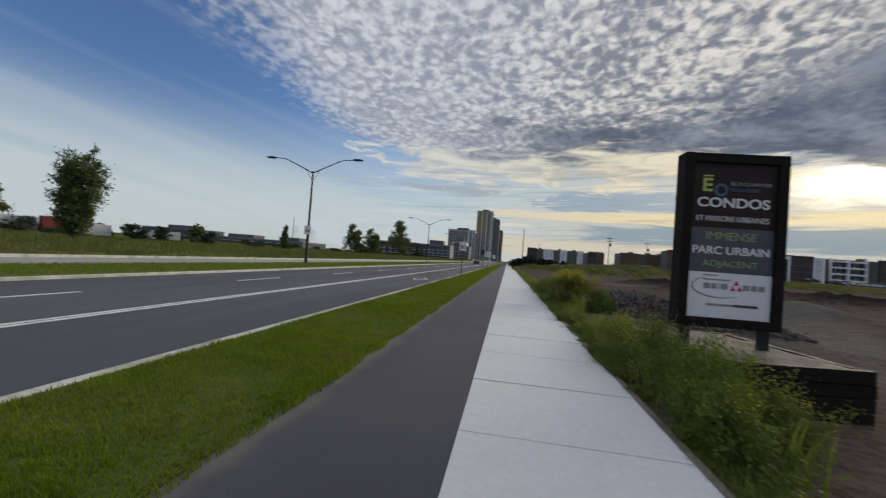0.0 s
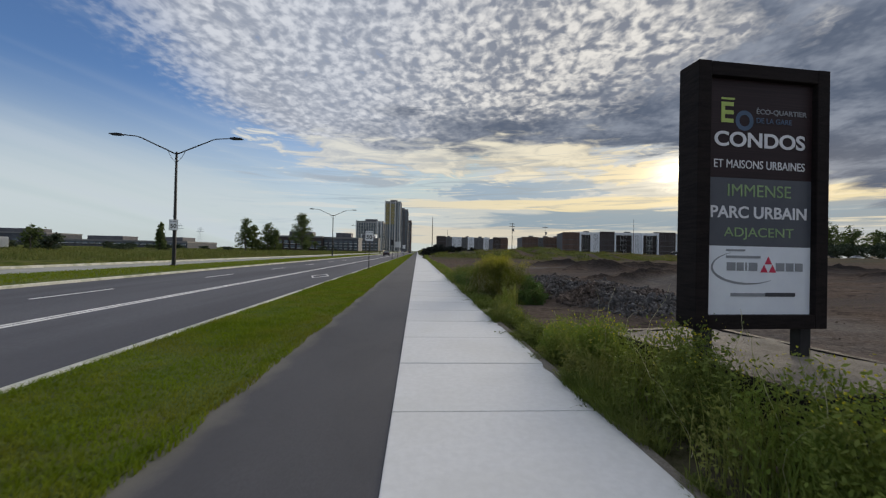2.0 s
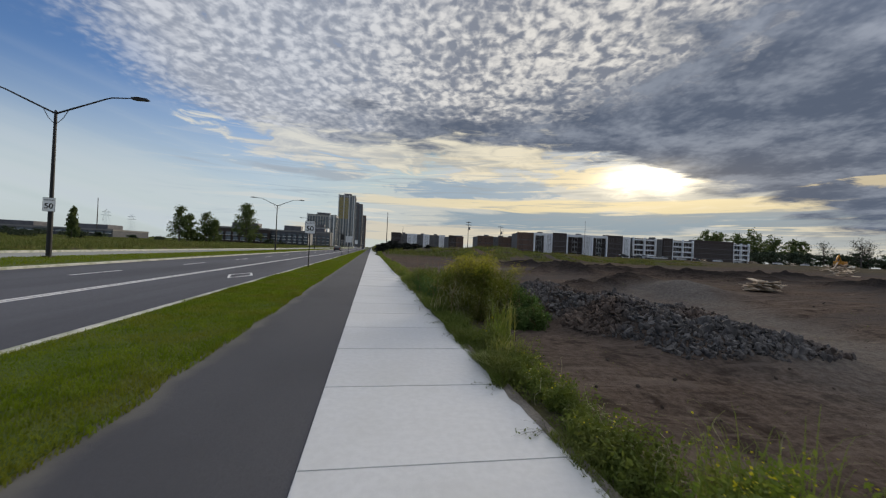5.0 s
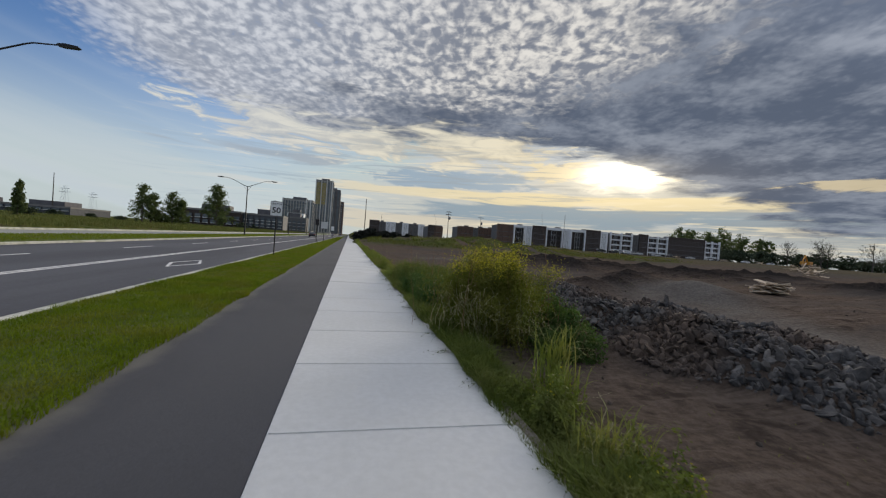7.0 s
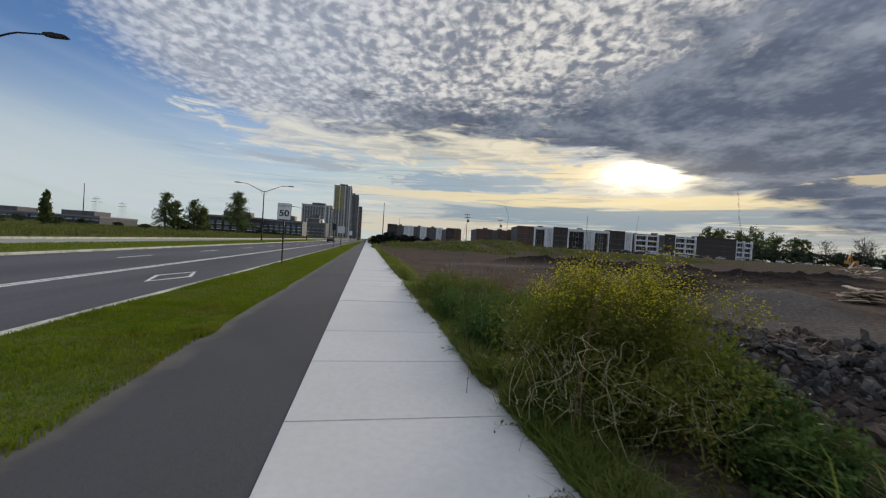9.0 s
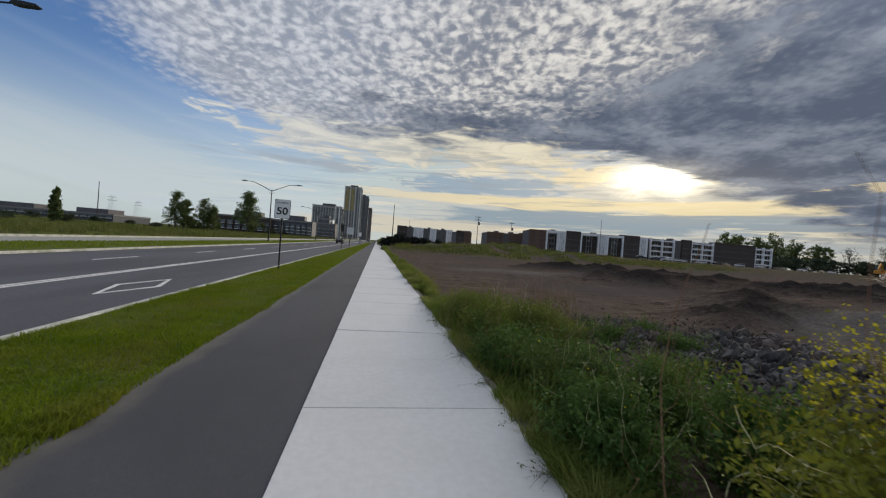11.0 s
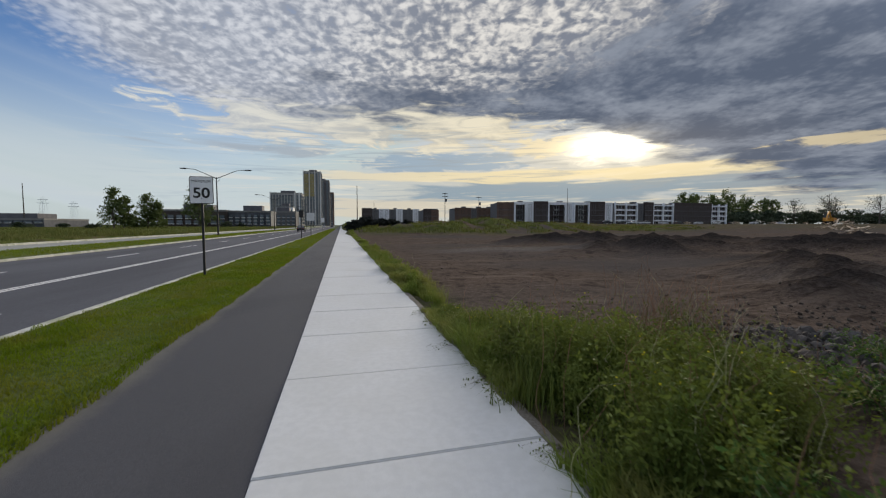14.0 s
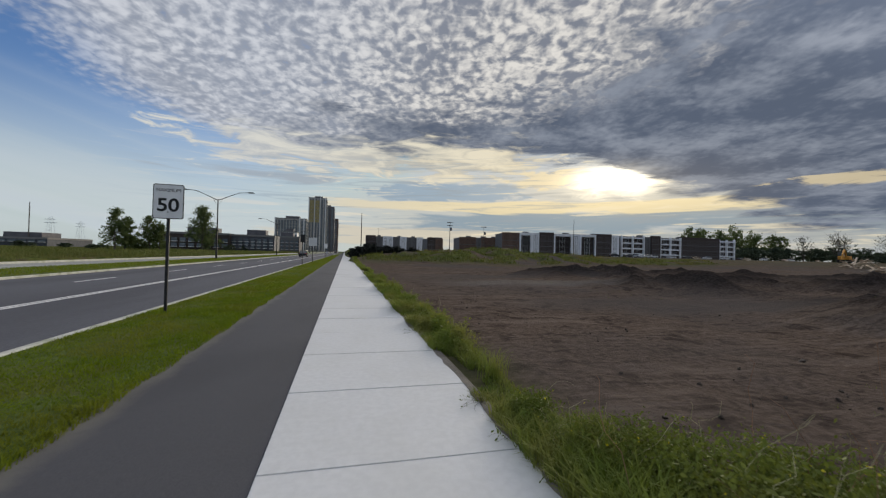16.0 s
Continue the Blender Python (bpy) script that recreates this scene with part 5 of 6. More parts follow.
for k, (x, y, h, w) in enumerate(((-79, 97, 4.4, 5.5), (-84, 88, 4.2, 4.5), (-90, 86, 4.6, 6.0), (-97, 84, 3.8, 5.0), (-99, 68, 4.4, 7.0), (-104, 60, 4.2, 8.0), (-112, 56, 4.6, 8.0))):
    tree(x, y, h, w, 610 + k, "dark round shrubby tree at the back of the meadow", "round", 2200, 0.45, "far_leaf", low_crown=0.02)
for k, (x, y, h, w, sh) in enumerate(((-67.2, 165, 13.4, 7.6, "cone"), (-65.0, 166, 11.2, 6.2, "column"), (-61.8, 174, 13.6, 8.2, "cone"), (-59.4, 175, 10.2, 6.4, "cone"), (-66, 176, 4.6, 8.0, "round"), (-66, 236, 21.5, 14, "cone"), (-71, 120, 8.2, 2.6, "cone"))):
    tree(x, y, h, w, 630 + k, "green deciduous tree at the far end of the meadow", sh, 3600 if h < 20 else 8000, 0.5 + 0.02 * max(h - 14, 0), low_crown=0.06, trunks=3 if sh == "round" and h > 10 else 1)
for k in range(26):
    tree(-75 - rng.uniform(0, 60), 60 + 9 * k + rng.uniform(-4, 4), rng.uniform(1.6, 3.2), rng.uniform(3, 7), 650 + k, "low scrub at the back of the meadow", "round", 700, 0.5, "far_leaf", low_crown=0.0, name="shrub")
for k in range(7):
    tree(-48 - rng.uniform(0, 8), 240 + 22 * k, rng.uniform(2.5, 5), rng.uniform(4, 7), 690 + k, "low dark shrub beside the far carriageway", "round", 700, 0.6, "far_leaf", low_crown=0.0, name="shrub")

RIGHT_TREES = ((204, 196, 23, 16), (216, 200, 21, 15), (228, 196, 24, 14), (240, 198, 25, 15), (254, 197, 22, 14), (268, 194, 21, 13))
for k, (x, y, h, w) in enumerate(RIGHT_TREES):
    tree(x, y + 22, h, w, 700 + k, "tall leafy tree behind the building site", "round", 2600, 1.0, "tree_leaf", low_crown=0.2)
for k, (x, y, h, w) in enumerate(((268, 200, 19, 11), (290, 196, 22, 14), (302, 200, 20, 12), (336, 196, 23, 15), (352, 190, 22, 13))):
    tree(x, y, h, w, 720 + k, "bare thin-branched tree behind the building site", "round", 260, 0.7, "far_leaf", bare=True, low_crown=0.25)
for k in range(16):
    tree(205 + 10.5 * k, 203 + rng.uniform(-4, 4), rng.uniform(8.0, 12.0), rng.uniform(13, 17), 740 + k, "dark hedge-like tree behind the building site", "round", 2000, 1.0, "far_leaf", low_crown=0.0)
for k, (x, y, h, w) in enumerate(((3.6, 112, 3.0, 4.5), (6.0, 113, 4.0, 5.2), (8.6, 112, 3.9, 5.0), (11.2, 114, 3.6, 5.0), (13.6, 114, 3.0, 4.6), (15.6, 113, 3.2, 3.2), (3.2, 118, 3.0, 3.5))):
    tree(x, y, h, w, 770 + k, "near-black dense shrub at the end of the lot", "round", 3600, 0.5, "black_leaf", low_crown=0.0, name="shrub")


# ---------- buildings ----------
def window_mesh(w, h):
    bm = boxed(-w / 2, w / 2, 0.02, 0.08, 0, h)
    me = bpy.data.meshes.new("pane")
    bm.to_mesh(me)
    bm.free()
    me.materials.append(M["glass"])
    bm = bmesh.new()
    t = 0.09
    box(bm, -w / 2 - t, -w / 2, -0.06, 0.06, -t, h + t)
    box(bm, w / 2, w / 2 + t, -0.06, 0.06, -t, h + t)
    box(bm, -w / 2, w / 2, -0.06, 0.06, h, h + t)
    box(bm, -w / 2, w / 2, -0.06, 0.06, -t, 0)
    box(bm, -0.04, 0.04, -0.04, 0.06, 0, h)
    fr = bpy.data.meshes.new("window_frame")
    bm.to_mesh(fr)
    bm.free()
    fr.materials.append(M["grey_brick" if w == 1.9 else "white_wall" if w > 1.6 else "black_paint"])
    return me, fr


PANE = {}


def window(ob, x, y, z, w, h):
    if (w, h) not in PANE:
        PANE[(w, h)] = window_mesh(w, h)
    pane, fr = PANE[(w, h)]
    o = share("window", fr, ob, Matrix.Translation((x, y, z)))
    share("pane", pane, o, Matrix())


def balcony(ob, x, y, z, w):
    o = part("balcony", boxed(-w / 2, w / 2, -1.3, 0.0, -0.2, 0.0), "grey_brick", ob, at=Matrix.Translation((x, y, z)))
    bm = bmesh.new()
    box(bm, -w / 2, w / 2, -1.3, -1.26, 1.0, 1.06)
    for k in range(int(w / 0.3) + 1):
        box(bm, -w / 2 + 0.3 * k - 0.02, -w / 2 + 0.3 * k + 0.02, -1.3, -1.26, 0.0, 1.0)
    part("railing", bm, "black_paint", o)


def condo(p0, p1, h, bays, label, floors=4, deep=16.0, base=1.2):
    """An apartment block. Its front runs from p0 to p1; bays names the kind of each bay, end to end."""
    (x0, y0), (x1, y1) = p0, p1
    length = math.hypot(x1 - x0, y1 - y0)
    ob = thing("apartment_building", label, "building", Matrix.Translation((x0, y0, base)) @ Matrix.Rotation(math.atan2(y1 - y0, x1 - x0), 4, "Z"))
    h -= base
    fh = (h - 0.9) / floors
    part("wall", boxed(0, length, 0.5, deep, -1.5, h - 0.3), "grey_brick", ob)
    part("roof", boxed(-0.1, length + 0.1, 0.45, deep + 0.1, h - 0.3, h), "roof", ob)
    for rx in (0.2, 0.55, 0.8):
        part("roof_unit", boxed(length * rx, length * rx + 2.2, 4, 6.5, h, h + 1.1), "grey_brick", ob)
    total = sum(wt for _, wt in bays)
    b = 0.0
    for kind, wt in bays:
        a, b = b, b + length * wt / total
        bw = b - a
        c = (a + b) / 2
        material = dict(w="white_wall", d="dark_brick", g="grey_brick", b="white_wall", x="white_wall", r="brown_brick")[kind]
        proud = dict(w=0.0, d=-0.6, g=0.15, b=0.5, x=-0.5, r=0.1)[kind]
        if kind in "wdgr":
            part("facade_panel", boxed(a + 0.01, b - 0.01, proud, 0.498, -1.5, h + dict(w=0.35, d=0.75, g=0.1, r=0.3)[kind]), material, ob)
            n = max(1, round(bw / 3.4))
            for f in range(floors):
                for u in range(n):
                    window(ob, a + bw * (u + 0.5) / n, proud - 0.01, f * fh + 0.7, 1.9 if kind == "d" else 1.5, 1.9)
                if kind in "dr" and f:
                    part("facade_band", boxed(a + 0.012, b - 0.012, proud - 0.05, proud + 0.01, f * fh - 0.05, f * fh + 0.2), "grey_brick", ob)
        elif kind == "b":
            part("facade_panel", boxed(a + 0.01, a + 0.7, -0.8, 0.498, -1.5, h + 0.3), "white_wall", ob)
            part("facade_panel", boxed(b - 0.7, b - 0.01, -0.8, 0.498, -1.5, h + 0.3), "white_wall", ob)
            part("facade_panel", boxed(a + 0.7, b - 0.7, -0.795, 0.498, h - 0.9, h + 0.295), "white_wall", ob)
            part("recess_wall", boxed(a + 0.7, b - 0.7, 0.40, 0.499, -1.5, h - 0.9), "dark_brick", ob)
            for f in range(floors):
                window(ob, c, 0.38, f * fh + 0.35, 2.4, 2.0)
                if f:
                    balcony(ob, c, 0.39, f * fh + 0.1, bw - 1.5)
        else:
            part("facade_panel", boxed(a + 0.01, a + 0.6, proud, 0.498, -1.5, h + 0.3), "white_wall", ob)
            part("facade_panel", boxed(b - 0.6, b - 0.01, proud, 0.498, -1.5, h + 0.3), "white_wall", ob)
            part("facade_panel", boxed(c - 0.35, c + 0.35, proud + 0.004, 0.494, -1.5, h + 0.29), "white_wall", ob)
            for f in range(floors + 1):
                zz = min(f * fh, h - 0.7)
                part("facade_band", boxed(a + 0.6, c - 0.35, proud + 0.01, 0.49, zz - 0.2, zz + 0.45), "white_wall", ob)
                part("facade_band", boxed(c + 0.35, b - 0.6, proud + 0.01, 0.49, zz - 0.2, zz + 0.45), "white_wall", ob)
            part("recess_wall", boxed(a + 0.6, b - 0.6, 0.44, 0.4995, -1.5, h - 0.2), "dark_brick", ob)
            for f in range(floors):
                for u in (-0.25, 0.25):
                    window(ob, c + u * (bw - 0.6), 0.42, f * fh + 0.6, 1.7, 1.8)
    return ob


condo((71.5, 195), (127, 185), 12.1, (("r", 48), ("b", 34), ("w", 22), ("d", 40), ("b", 52), ("w", 22), ("b", 46), ("d", 45), ("w", 24)), "four-storey apartment block of white, grey and dark bays")
condo((132, 190), (204, 191), 12.6, (("x", 60), ("g", 18), ("d", 24), ("x", 58), ("d", 55), ("d", 55), ("x", 48)), "long four-storey apartment block with white framed bays")
condo((57, 216), (80, 214), 10.2, (("r", 3), ("g", 1), ("r", 2), ("r", 2)), "low brown brick row of town houses", 3)
condo((14, 293), (53, 290), 12.2, (("d", 3), ("g", 2), ("w", 3), ("g", 2), ("w", 2), ("g", 3), ("w", 2)), "far grey apartment block behind dark shrubs")
condo((50, 262), (60, 262), 10.8, (("d", 1), ("r", 1)), "small dark town house beyond the lot", 3)


def slab_block(name, label, x0, x1, y0, y1, h, material, nx, nz, winw, winh, side=0, floor0=2.0, accent=None, crown=None, ribbed=False):
    """A block with a grid of windows on the face towards the walk, and on one flank."""
    ob = thing(name, label, "building", Matrix.Translation(((x0 + x1) / 2, y0, 0)))
    w, d = x1 - x0, y1 - y0
    part("wall", boxed(-w / 2, w / 2, 0, d, -1, h), material, ob)
    part("roof", boxed(-w / 2 - 0.2, w / 2 + 0.2, -0.2, d + 0.2, h, h + 1.0), "roof", ob)
    part("plant_room", boxed(-w / 5, w / 4, d * 0.3, d * 0.7, h + 1.0, h + 4.0), "tower_dark", ob)
    if accent:
        for a, b, mt in accent:
            part("facade_panel", boxed(-w / 2 + a * w, -w / 2 + b * w, -1.0, 0.02, 1.0, h + 1.6), mt, ob)
    if crown:
        for k in range(7):
            part("facade_panel", boxed(-w / 2 + w * 0.06, -w / 2 + w * 0.3, -0.95, 0.03, h * 0.55 + 0.06 * h * k, h * 0.55 + 0.06 * h * k + 0.052 * h), crown, ob)
            part("facade_panel", boxed(-w / 2 + w * 0.37, -w / 2 + w * 0.61, -0.95, 0.03, h * 0.55 + 0.06 * h * k, h * 0.55 + 0.06 * h * k + 0.052 * h), crown, ob)
    fh = (h - floor0 - 1.0) / nz
    me = bpy.data.meshes.new("window")
    bm = boxed(-winw / 2, winw / 2, -0.7, 0.05, 0, winh)
    bm.to_mesh(me)
    bm.free()
    me.materials.append(M["tower_glass"])
    sill = bpy.data.meshes.new("sill")
    bm = boxed(-winw / 2 - 0.1, winw / 2 + 0.1, -0.9, 0.0, -0.25, 0)
    bm.to_mesh(sill)
    bm.free()
    sill.materials.append(M["white_box"])
    for i in range(nz):
        for k in range(nx):
            o = share("window", me, ob, Matrix.Translation((-w / 2 + w * (k + 0.5) / nx, 0, floor0 + i * fh)))
            if not ribbed:
                share("sill", sill, o, Matrix())
    if side:
        sx = w / 2 * side
        ns = max(3, int(d / 6))
        for i in range(nz):
            for k in range(ns):
                share("window", me, ob, Matrix.Translation((sx, d * (k + 0.5) / ns, floor0 + i * fh)) @ Matrix.Rotation(math.pi / 2 * side, 4, "Z"))
    return ob


slab_block("tower_block", "tall apartment tower with an ochre and grey face", -50, -26, 600, 625, 75, "pale_facade", 6, 20, 2.2, 3.3, 1, accent=((0.0, 0.05, "white_box"), (0.32, 0.36, "white_box"), (0.62, 0.66, "white_box"), (0.92, 0.97, "white_box")), crown="tower_gold", ribbed=True)
slab_block("tower_block", "dark apartment tower behind the first", -40, -17, 660, 690, 70, "tower_dark", 4, 17, 3.0, 3.4, 1, ribbed=True)
slab_block("tower_block", "brown apartment tower further down the road", -38, -12, 740, 770, 58, "brown_brick", 4, 14, 3.2, 2.2, 1)
slab_block("office_block", "pale grey office block with window bands", -77, -43, 500, 530, 37, "pale_facade", 11, 9, 1.9, 3.4, 1, accent=((0.0, 0.03, "white_box"), (0.76, 0.80, "white_box"), (0.90, 0.94, "white_box")), ribbed=True)
slab_block("office_block", "low white block before the grey office", -62, -46, 440, 455, 19, "white_wall", 4, 5, 2.4, 2.0)
slab_block("low_building", "long low dark building beyond the meadow", -92, -60, 258, 280, 8.6, "dark_brick", 8, 2, 2.6, 1.8)
slab_block("low_building", "low grey building beyond the meadow", -60, -38, 262, 280, 8.4, "shed", 7, 3, 1.8, 1.5)
slab_block("low_building", "low grey building near the crossing", -52, -32, 330, 350, 10.5, "grey_brick", 6, 3, 1.8, 1.5)
slab_block("warehouse", "long low blue-grey warehouse far across the meadow", -260, -205, 300, 340, 4.1, "tower_dark", 12, 1, 3.4, 1.1, floor0=2.4)
slab_block("warehouse", "long low blue-grey warehouse far across the meadow", -200, -160, 290, 330, 3.9, "shed", 9, 1, 3.2, 1.1, floor0=2.4)
slab_block("warehouse", "low pale warehouse far across the meadow", -330, -270, 310, 340, 8.5, "shed", 10, 1, 3.2, 1.6, floor0=3.4)
slab_block("warehouse", "pale flat-roofed shed behind the trees", -200, -152, 84, 96, 6.5, "white_wall", 5, 1, 2.4, 1.6)


def container(x, y, turn, l, h, material, label):
    ob = thing("trailer", label, "trailer", pose(x, y, place(x, y), 0, 0, turn))
    part("body", boxed(-l / 2, l / 2, -1.25, 1.25, 0.4, h, bevel=0.04), material, ob)
    for k in range(int(l / 1.0)):
        part("rib", boxed(-l / 2 + 0.5 + k, -l / 2 + 0.6 + k, -1.30, -1.24, 0.45, h - 0.05), material, ob)
    for sx in (-l * 0.35, l * 0.35):
        bm = bmesh.new()
        tube(bm, [(sx, -1.2, 0.4), (sx, 1.2, 0.4)], [0.42, 0.42], 12)
        part("wheel", bm, "rubber", ob)


container(-101, 66, 70, 12, 3.3, "white_box", "white box trailer parked behind the meadow")
container(-96, 74, 70, 6, 3.6, "red_box", "dark red steel container behind the meadow")
container(-94, 80, 70, 5, 3.0, "white_box", "short white trailer parked behind the meadow")
container(-88, 92, 60, 7, 2.6, "white_box", "white trailer parked among shrubs")
container(-110, 58, 70, 12, 3.3, "white_box", "white box trailer parked behind the meadow")


def mast(x, y, h, label, cross=0, r0=0.35):
    ob = thing("utility_pole", label, "pole", Matrix.Translation((x, y, place(x, y))))
    bm = bmesh.new()
    tube(bm, [(0, 0, -1), (0, 0, h)], [r0, r0 * 0.5], 8)
    part("pole", bm, "bark", ob)
    for k in range(cross):
        part("crossarm", boxed(-1.4, 1.4, -0.12, 0.12, h - 0.6 - 1.3 * k, h - 0.35 - 1.3 * k), "bark", ob)
    if cross:
        bm = bmesh.new()
        tube(bm, [(0.5, -0.3, h - 4.2), (0.5, -0.3, h - 2.8)], [0.45, 0.45], 10)
        part("transformer", bm, "steel", ob)


mast(-175, 300, 25, "tall thin mast standing beyond the meadow")
mast(47.5, 200, 14.5, "wooden utility pole with crossarms and transformer", 2, 0.2)
mast(7.4, 200, 16.5, "tall thin pole beyond the dark shrubs", 0, 0.25)
mast(98, 178, 16, "tall thin pole before the apartment block", 0, 0.14)
mast(66, 205, 13.5, "wooden utility pole behind the town houses", 1, 0.15)
mast(18, 240, 12.5, "thin pole beyond the lot", 0, 0.12)


def pylon(x, y, h, w):
    ob = thing("pylon", "grey lattice power pylon far away in haze", "pylon", Matrix.Translation((x, y, 0)), "pylons")
    bm = bmesh.new()
    for sx in (-1, 1):
        for sy in (-1, 1):
            tube(bm, [(sx * w, sy * w, 0), (sx * w * 0.25, sy * w * 0.25, h)], [0.17, 0.12], 4)
    part("leg_frame", bm, "haze_steel", ob)
    for k in range(7):
        bm = bmesh.new()
        a, b = 1 - 0.75 * k / 7, 1 - 0.75 * (k + 1) / 7
        for s in (-1, 1):
            tube(bm, [(-w * a * s, -w * a, h * k / 7), (w * b * s, -w * b, h * (k + 1) / 7)], [0.08, 0.08], 4)
        part("brace", bm, "haze_steel", ob)
    for z, l in ((0.78, 7), (0.9, 6)):
        part("crossarm", boxed(-l, l, -0.3, 0.3, h * z - 0.3, h * z + 0.3), "haze_steel", ob)


pylon(-400, 690, 40, 5)
pylon(-395, 745, 37, 5)


# ---------- building site ----------
def debris_pile(x, y, seed, n, spread, label, long=2.0):
    """Loose planks thrown on a heap, each lying across the one below."""
    r = np.random.default_rng(seed)
    ob = thing("plank_heap", label, "plank heap", Matrix.Translation((x, y, place(x, y) - 0.02)))
    me = bpy.data.meshes.new("plank")
    bm = boxed(-0.5, 0.5, -0.5, 0.5, -0.5, 0.5)
    bm.to_mesh(me)
    bm.free()
    me.materials.append(M["plank"])
    for k in range(n):
        u = k / n
        a, rr = r.uniform(0, math.tau), spread * math.sqrt(r.uniform(0, 1)) * (1 - 0.75 * u)
        m = pose(rr * math.cos(a), rr * 0.7 * math.sin(a), 0.06 + u * spread * 0.42, r.normal(0, 10), r.normal(0, 12), r.uniform(0, 360))
        share("plank", me, ob, m @ Matrix.Diagonal((long * r.uniform(0.4, 1.0), r.uniform(0.12, 0.45), 0.04, 1)))


debris_pile(23.6, 30.4, 801, 34, 1.25, "heap of pale broken planks on bare earth", 1.9)
debris_pile(120, 92, 803, 26, 4.5, "far heap of orange-brown timber scraps", 5)
debris_pile(100, 78, 805, 18, 3.0, "far heap of pale timber scraps", 4)


def loader(x, y, turn):
    ob = thing("excavator", "small orange excavator parked far across the lot", "excavator", pose(x, y, place(x, y), 0, 0, turn))
    for s in (-1.1, 1.1):
        part("track", boxed(-2, 2, s - 0.3, s + 0.3, 0, 0.9, bevel=0.2), "rubber", ob)
    part("body", boxed(-1.8, 1.6, -1.3, 1.3, 0.92, 2.0, bevel=0.15), "orange", ob)
    part("cab", boxed(0.1, 1.5, -1.2, 0.0, 1.98, 3.3, bevel=0.12), "glass", ob)
    bm = bmesh.new()
    tube(bm, [(1.4, 0.5, 1.8), (3.6, 0.5, 3.8), (5.4, 0.5, 2.6), (5.6, 0.5, 0.9)], [0.28, 0.24, 0.2, 0.25], 6)
    part("boom", bm, "orange", ob)


loader(150, 112, 200)
for k, (x, y, t) in enumerate(((118, 168, 8), (124, 170, 95), (131, 172, 12), (112, 169, 178), (138, 176, 5), (150, 178, 0), (158, 177, 185), (171, 178, 3), (185, 180, 10), (196, 181, 170), (207, 178, 5), (222, 176, 8))):
    car(x, y, t, "car_light" if k % 3 else "car_dark", ("silver" if k % 3 else "dark") + " car parked before the apartment blocks", place(x, y) + 0.02)
for k, (x, y) in enumerate(((160, 150), (180, 150), (196, 148), (215, 150), (140, 155))):
    debris_pile(x, y, 820 + k, 12, 2.2, "low stack of pale building material", 4)


# ---------- broken rock ----------
def rock_mesh(seed):
    bm = bmesh.new()
    bmesh.ops.create_icosphere(bm, subdivisions=1, radius=0.5)
    r = np.random.default_rng(seed)
    for v in bm.verts:
        v.co *= r.uniform(0.62, 1.12)
        v.co.z *= 0.7
        v.co.x *= 1.15
    me = bpy.data.meshes.new("rock")
    bm.to_mesh(me)
    bm.free()
    me.materials.append(M["rock"])
    return me


def rubble():
    r = np.random.default_rng(901)
    ob = thing("rubble_heap", "long heap of broken grey rock on the bare lot", "rubble")
    shapes = [rock_mesh(910 + k) for k in range(8)]
    y = r.uniform(15.2, 28.5, 30000)
    x = pile_axis(y) + r.uniform(-2.9, 2.9, len(y))
    keep = (pile(x, y) > 0.05 + 0.10 * lattice(x * 1.7, y * 1.7, 905)) & (x > 3.7)
    x, y = x[keep][:15000], y[keep][:15000]
    z = land(x, y)
    s = 0.032 + 0.125 * r.uniform(0, 1, len(x)) ** 3.0 + np.where(r.uniform(0, 1, len(x)) > 0.97, 0.09, 0)
    vs, fs, base = [], [], 0
    solid = [(np.array([tuple(v.co) for v in me.vertices]), np.array([tuple(p.vertices) for p in me.polygons])) for me in shapes]
    for n in range(len(x)):
        m = pose(x[n], y[n], z[n] + s[n] * 0.2, *r.uniform(0, 360, 3)) @ Matrix.Diagonal((s[n] * r.uniform(0.9, 1.6), s[n], s[n] * r.uniform(0.6, 1.0), 1))
        if n < 300:
            share("rock", shapes[n % 8], ob, m @ Matrix.Diagonal((1.25, 1.25, 1.25, 1)))
        else:
            c, f = solid[n % 8]
            a = np.array(m)
            vs.append(c @ a[:3, :3].T + a[:3, 3])
            fs.append(f + base)
            base += len(c)
    tagged(mesh_part("small_rock", np.concatenate(vs), np.concatenate(fs), "rock", ob), kind="stuff")


rubble()


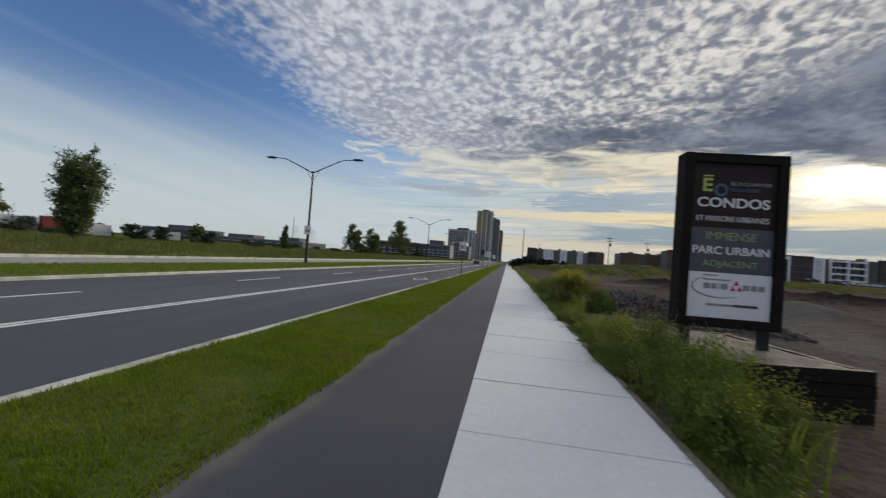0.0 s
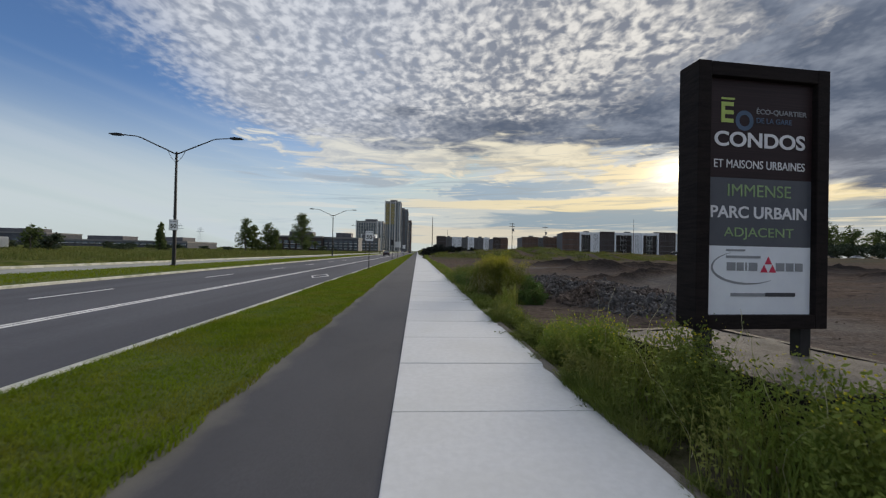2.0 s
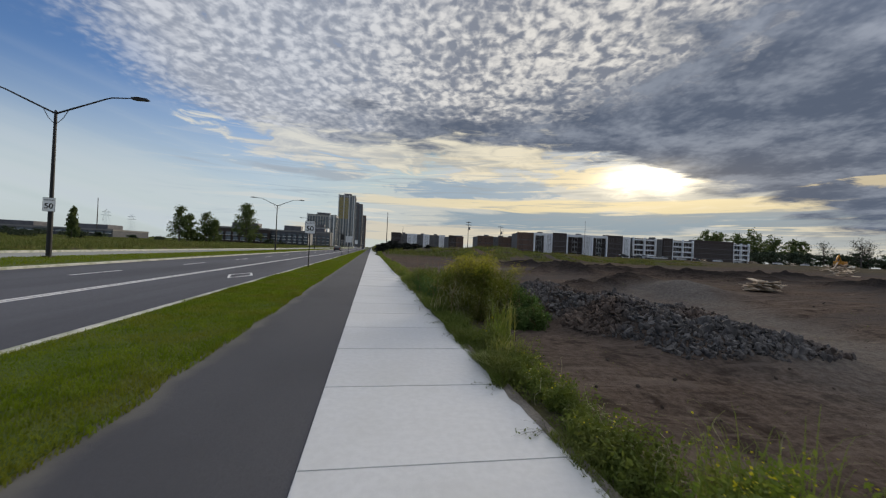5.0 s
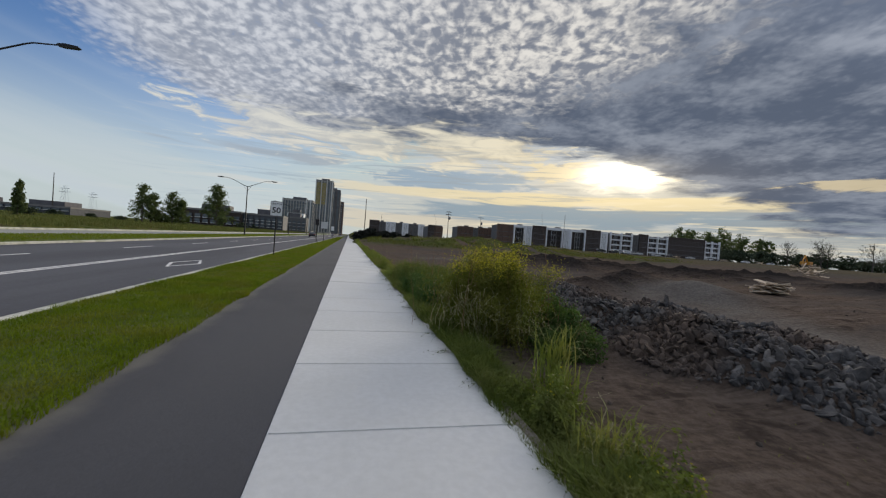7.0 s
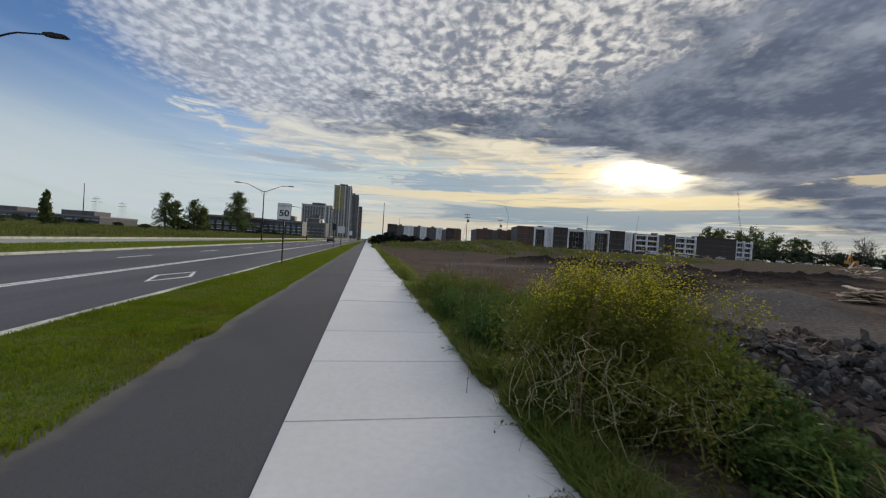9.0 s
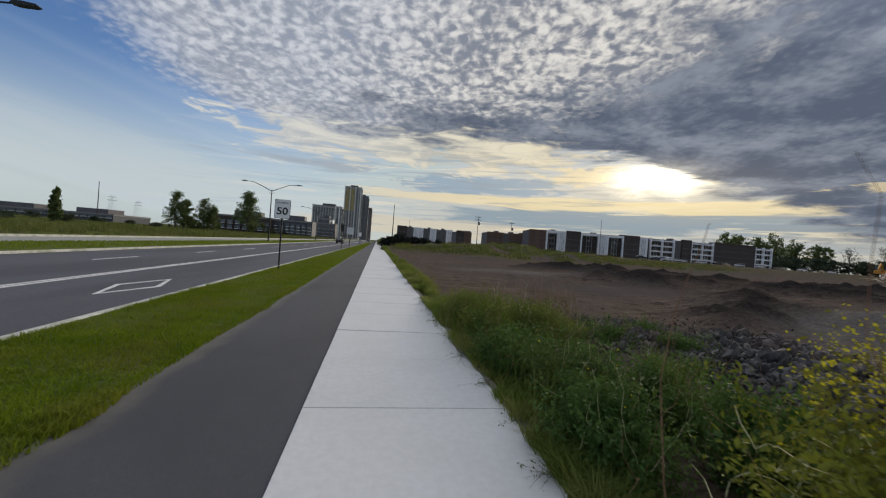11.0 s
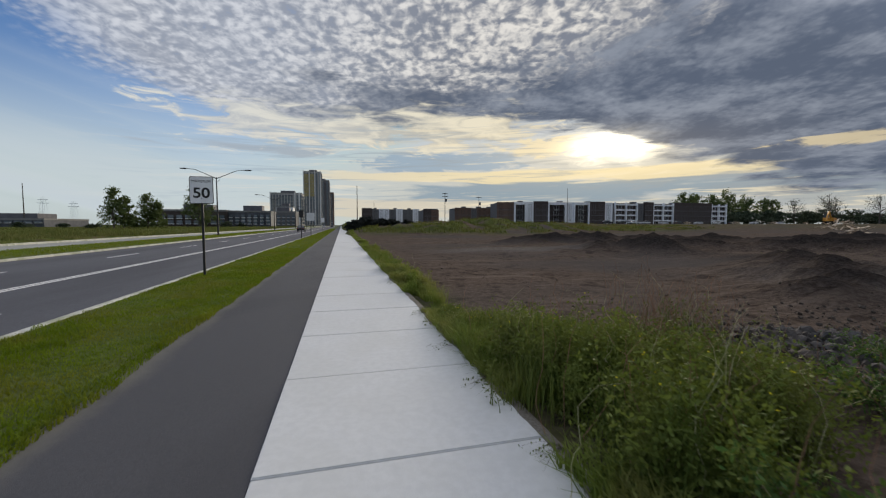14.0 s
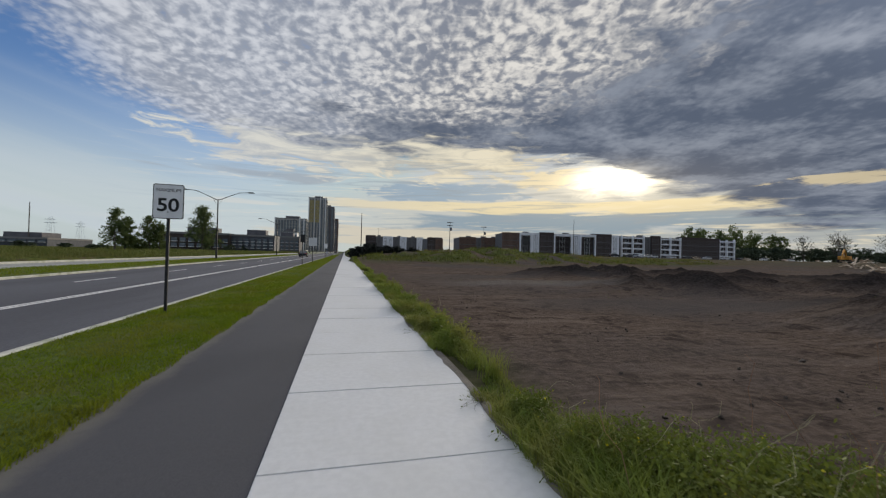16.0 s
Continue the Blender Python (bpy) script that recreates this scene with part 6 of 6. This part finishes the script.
def scattered(seed=951):
    """Clods and small stones over the bare earth."""
    r = np.random.default_rng(seed)
    c = [np.array([tuple(v.co) for v in rock_mesh(960 + k).vertices]) for k in range(3)]
    f0 = [tuple(p.vertices) for p in bpy.data.meshes["rock"].polygons]
    vs, fs, base = [], [], 0
    for k in range(3200):
        if k < 1400:
            x, y = 2.3 + 26 * r.uniform(0, 1) ** 1.6, r.uniform(6, 60)
            s = 0.015 + 0.07 * r.uniform(0, 1) ** 4
        else:
            x, y = r.normal(8.3, 1.7), r.normal(26.0, 1.5)
            s = 0.02 + 0.10 * r.uniform(0, 1) ** 3
            if x < 4.2:
                continue
        a = np.array(pose(x, y, place(x, y) + s * 0.12, *r.uniform(0, 360, 3)))
        vs.append((c[k % 3] * s) @ a[:3, :3].T + a[:3, 3])
        fs += [tuple(i + base for i in q) for q in f0]
        base += len(c[0])
    ob = mesh_part("scattered_stones", np.concatenate(vs), fs, "soil_dark", None, "clods and small stones strewn on bare earth")
    tagged(ob, category="stones", kind="stuff")


scattered()

# ---------- the concrete walk, slab by slab ----------


def sidewalk():
    ys_ = np.arange(2.0, 70.0, 0.06)
    over = 0.015 + 0.17 * np.clip(lattice(ys_ * 1.1, ys_ * 0 + 7.5, 1001) * 0.75 + lattice(ys_ * 5.0, ys_ * 0 + 2.5, 1003) * 0.4 - 0.42, 0, 1) ** 1.1 * ease(ys_, 9, 13)
    v = np.concatenate([np.stack([W - over, ys_, ys_ * 0 + 0.0015], -1), np.stack([W - over * 0.5, ys_, 0.004 + over * 0.06], -1), np.stack([W + 0.06 + over * 0, ys_, ys_ * 0 + 0.006], -1), np.stack([W + 0.2 + over * 0, ys_, ys_ * 0 - 0.12], -1)])
    n_ = len(ys_)
    f = [(a * n_ + k, (a + 1) * n_ + k, (a + 1) * n_ + k + 1, a * n_ + k + 1) for a in range(3) for k in range(n_ - 1)]
    tagged(mesh_part("soil_edge", v, f, "gravel", None, "dry soil washed over the edge of the walk", True), category="soil", kind="structure")
    ob = tagged(new("sidewalk"), "pale concrete walk of square slabs with tooled joints", "pavement", kind="structure")
    part("bed", boxed(0.01, W - 0.01, -20, 700, -0.5, -0.03), "curb", ob)
    bm = boxed(0, W, 0.0035, PITCH - 0.0035, -0.2, 0.0)
    top = [e for e in bm.edges if all(v.co.z > -0.01 for v in e.verts)]
    bmesh.ops.bevel(bm, geom=top, offset=0.008, segments=2, affect="EDGES")
    me = bpy.data.meshes.new("slab")
    bm.to_mesh(me)
    bm.free()
    me.materials.append(M["concrete"])
    r = np.random.default_rng(31)
    for k in range(-8, 240):
        share("slab", me, ob, pose(0, PITCH * k, r.normal(0, 0.0012), r.normal(0, 0.06), r.normal(0, 0.05), 0))
    far = PITCH * 240
    part("far_slabs", boxed(0, W, far, 700, -0.2, 0.0), "concrete", ob)


sidewalk()
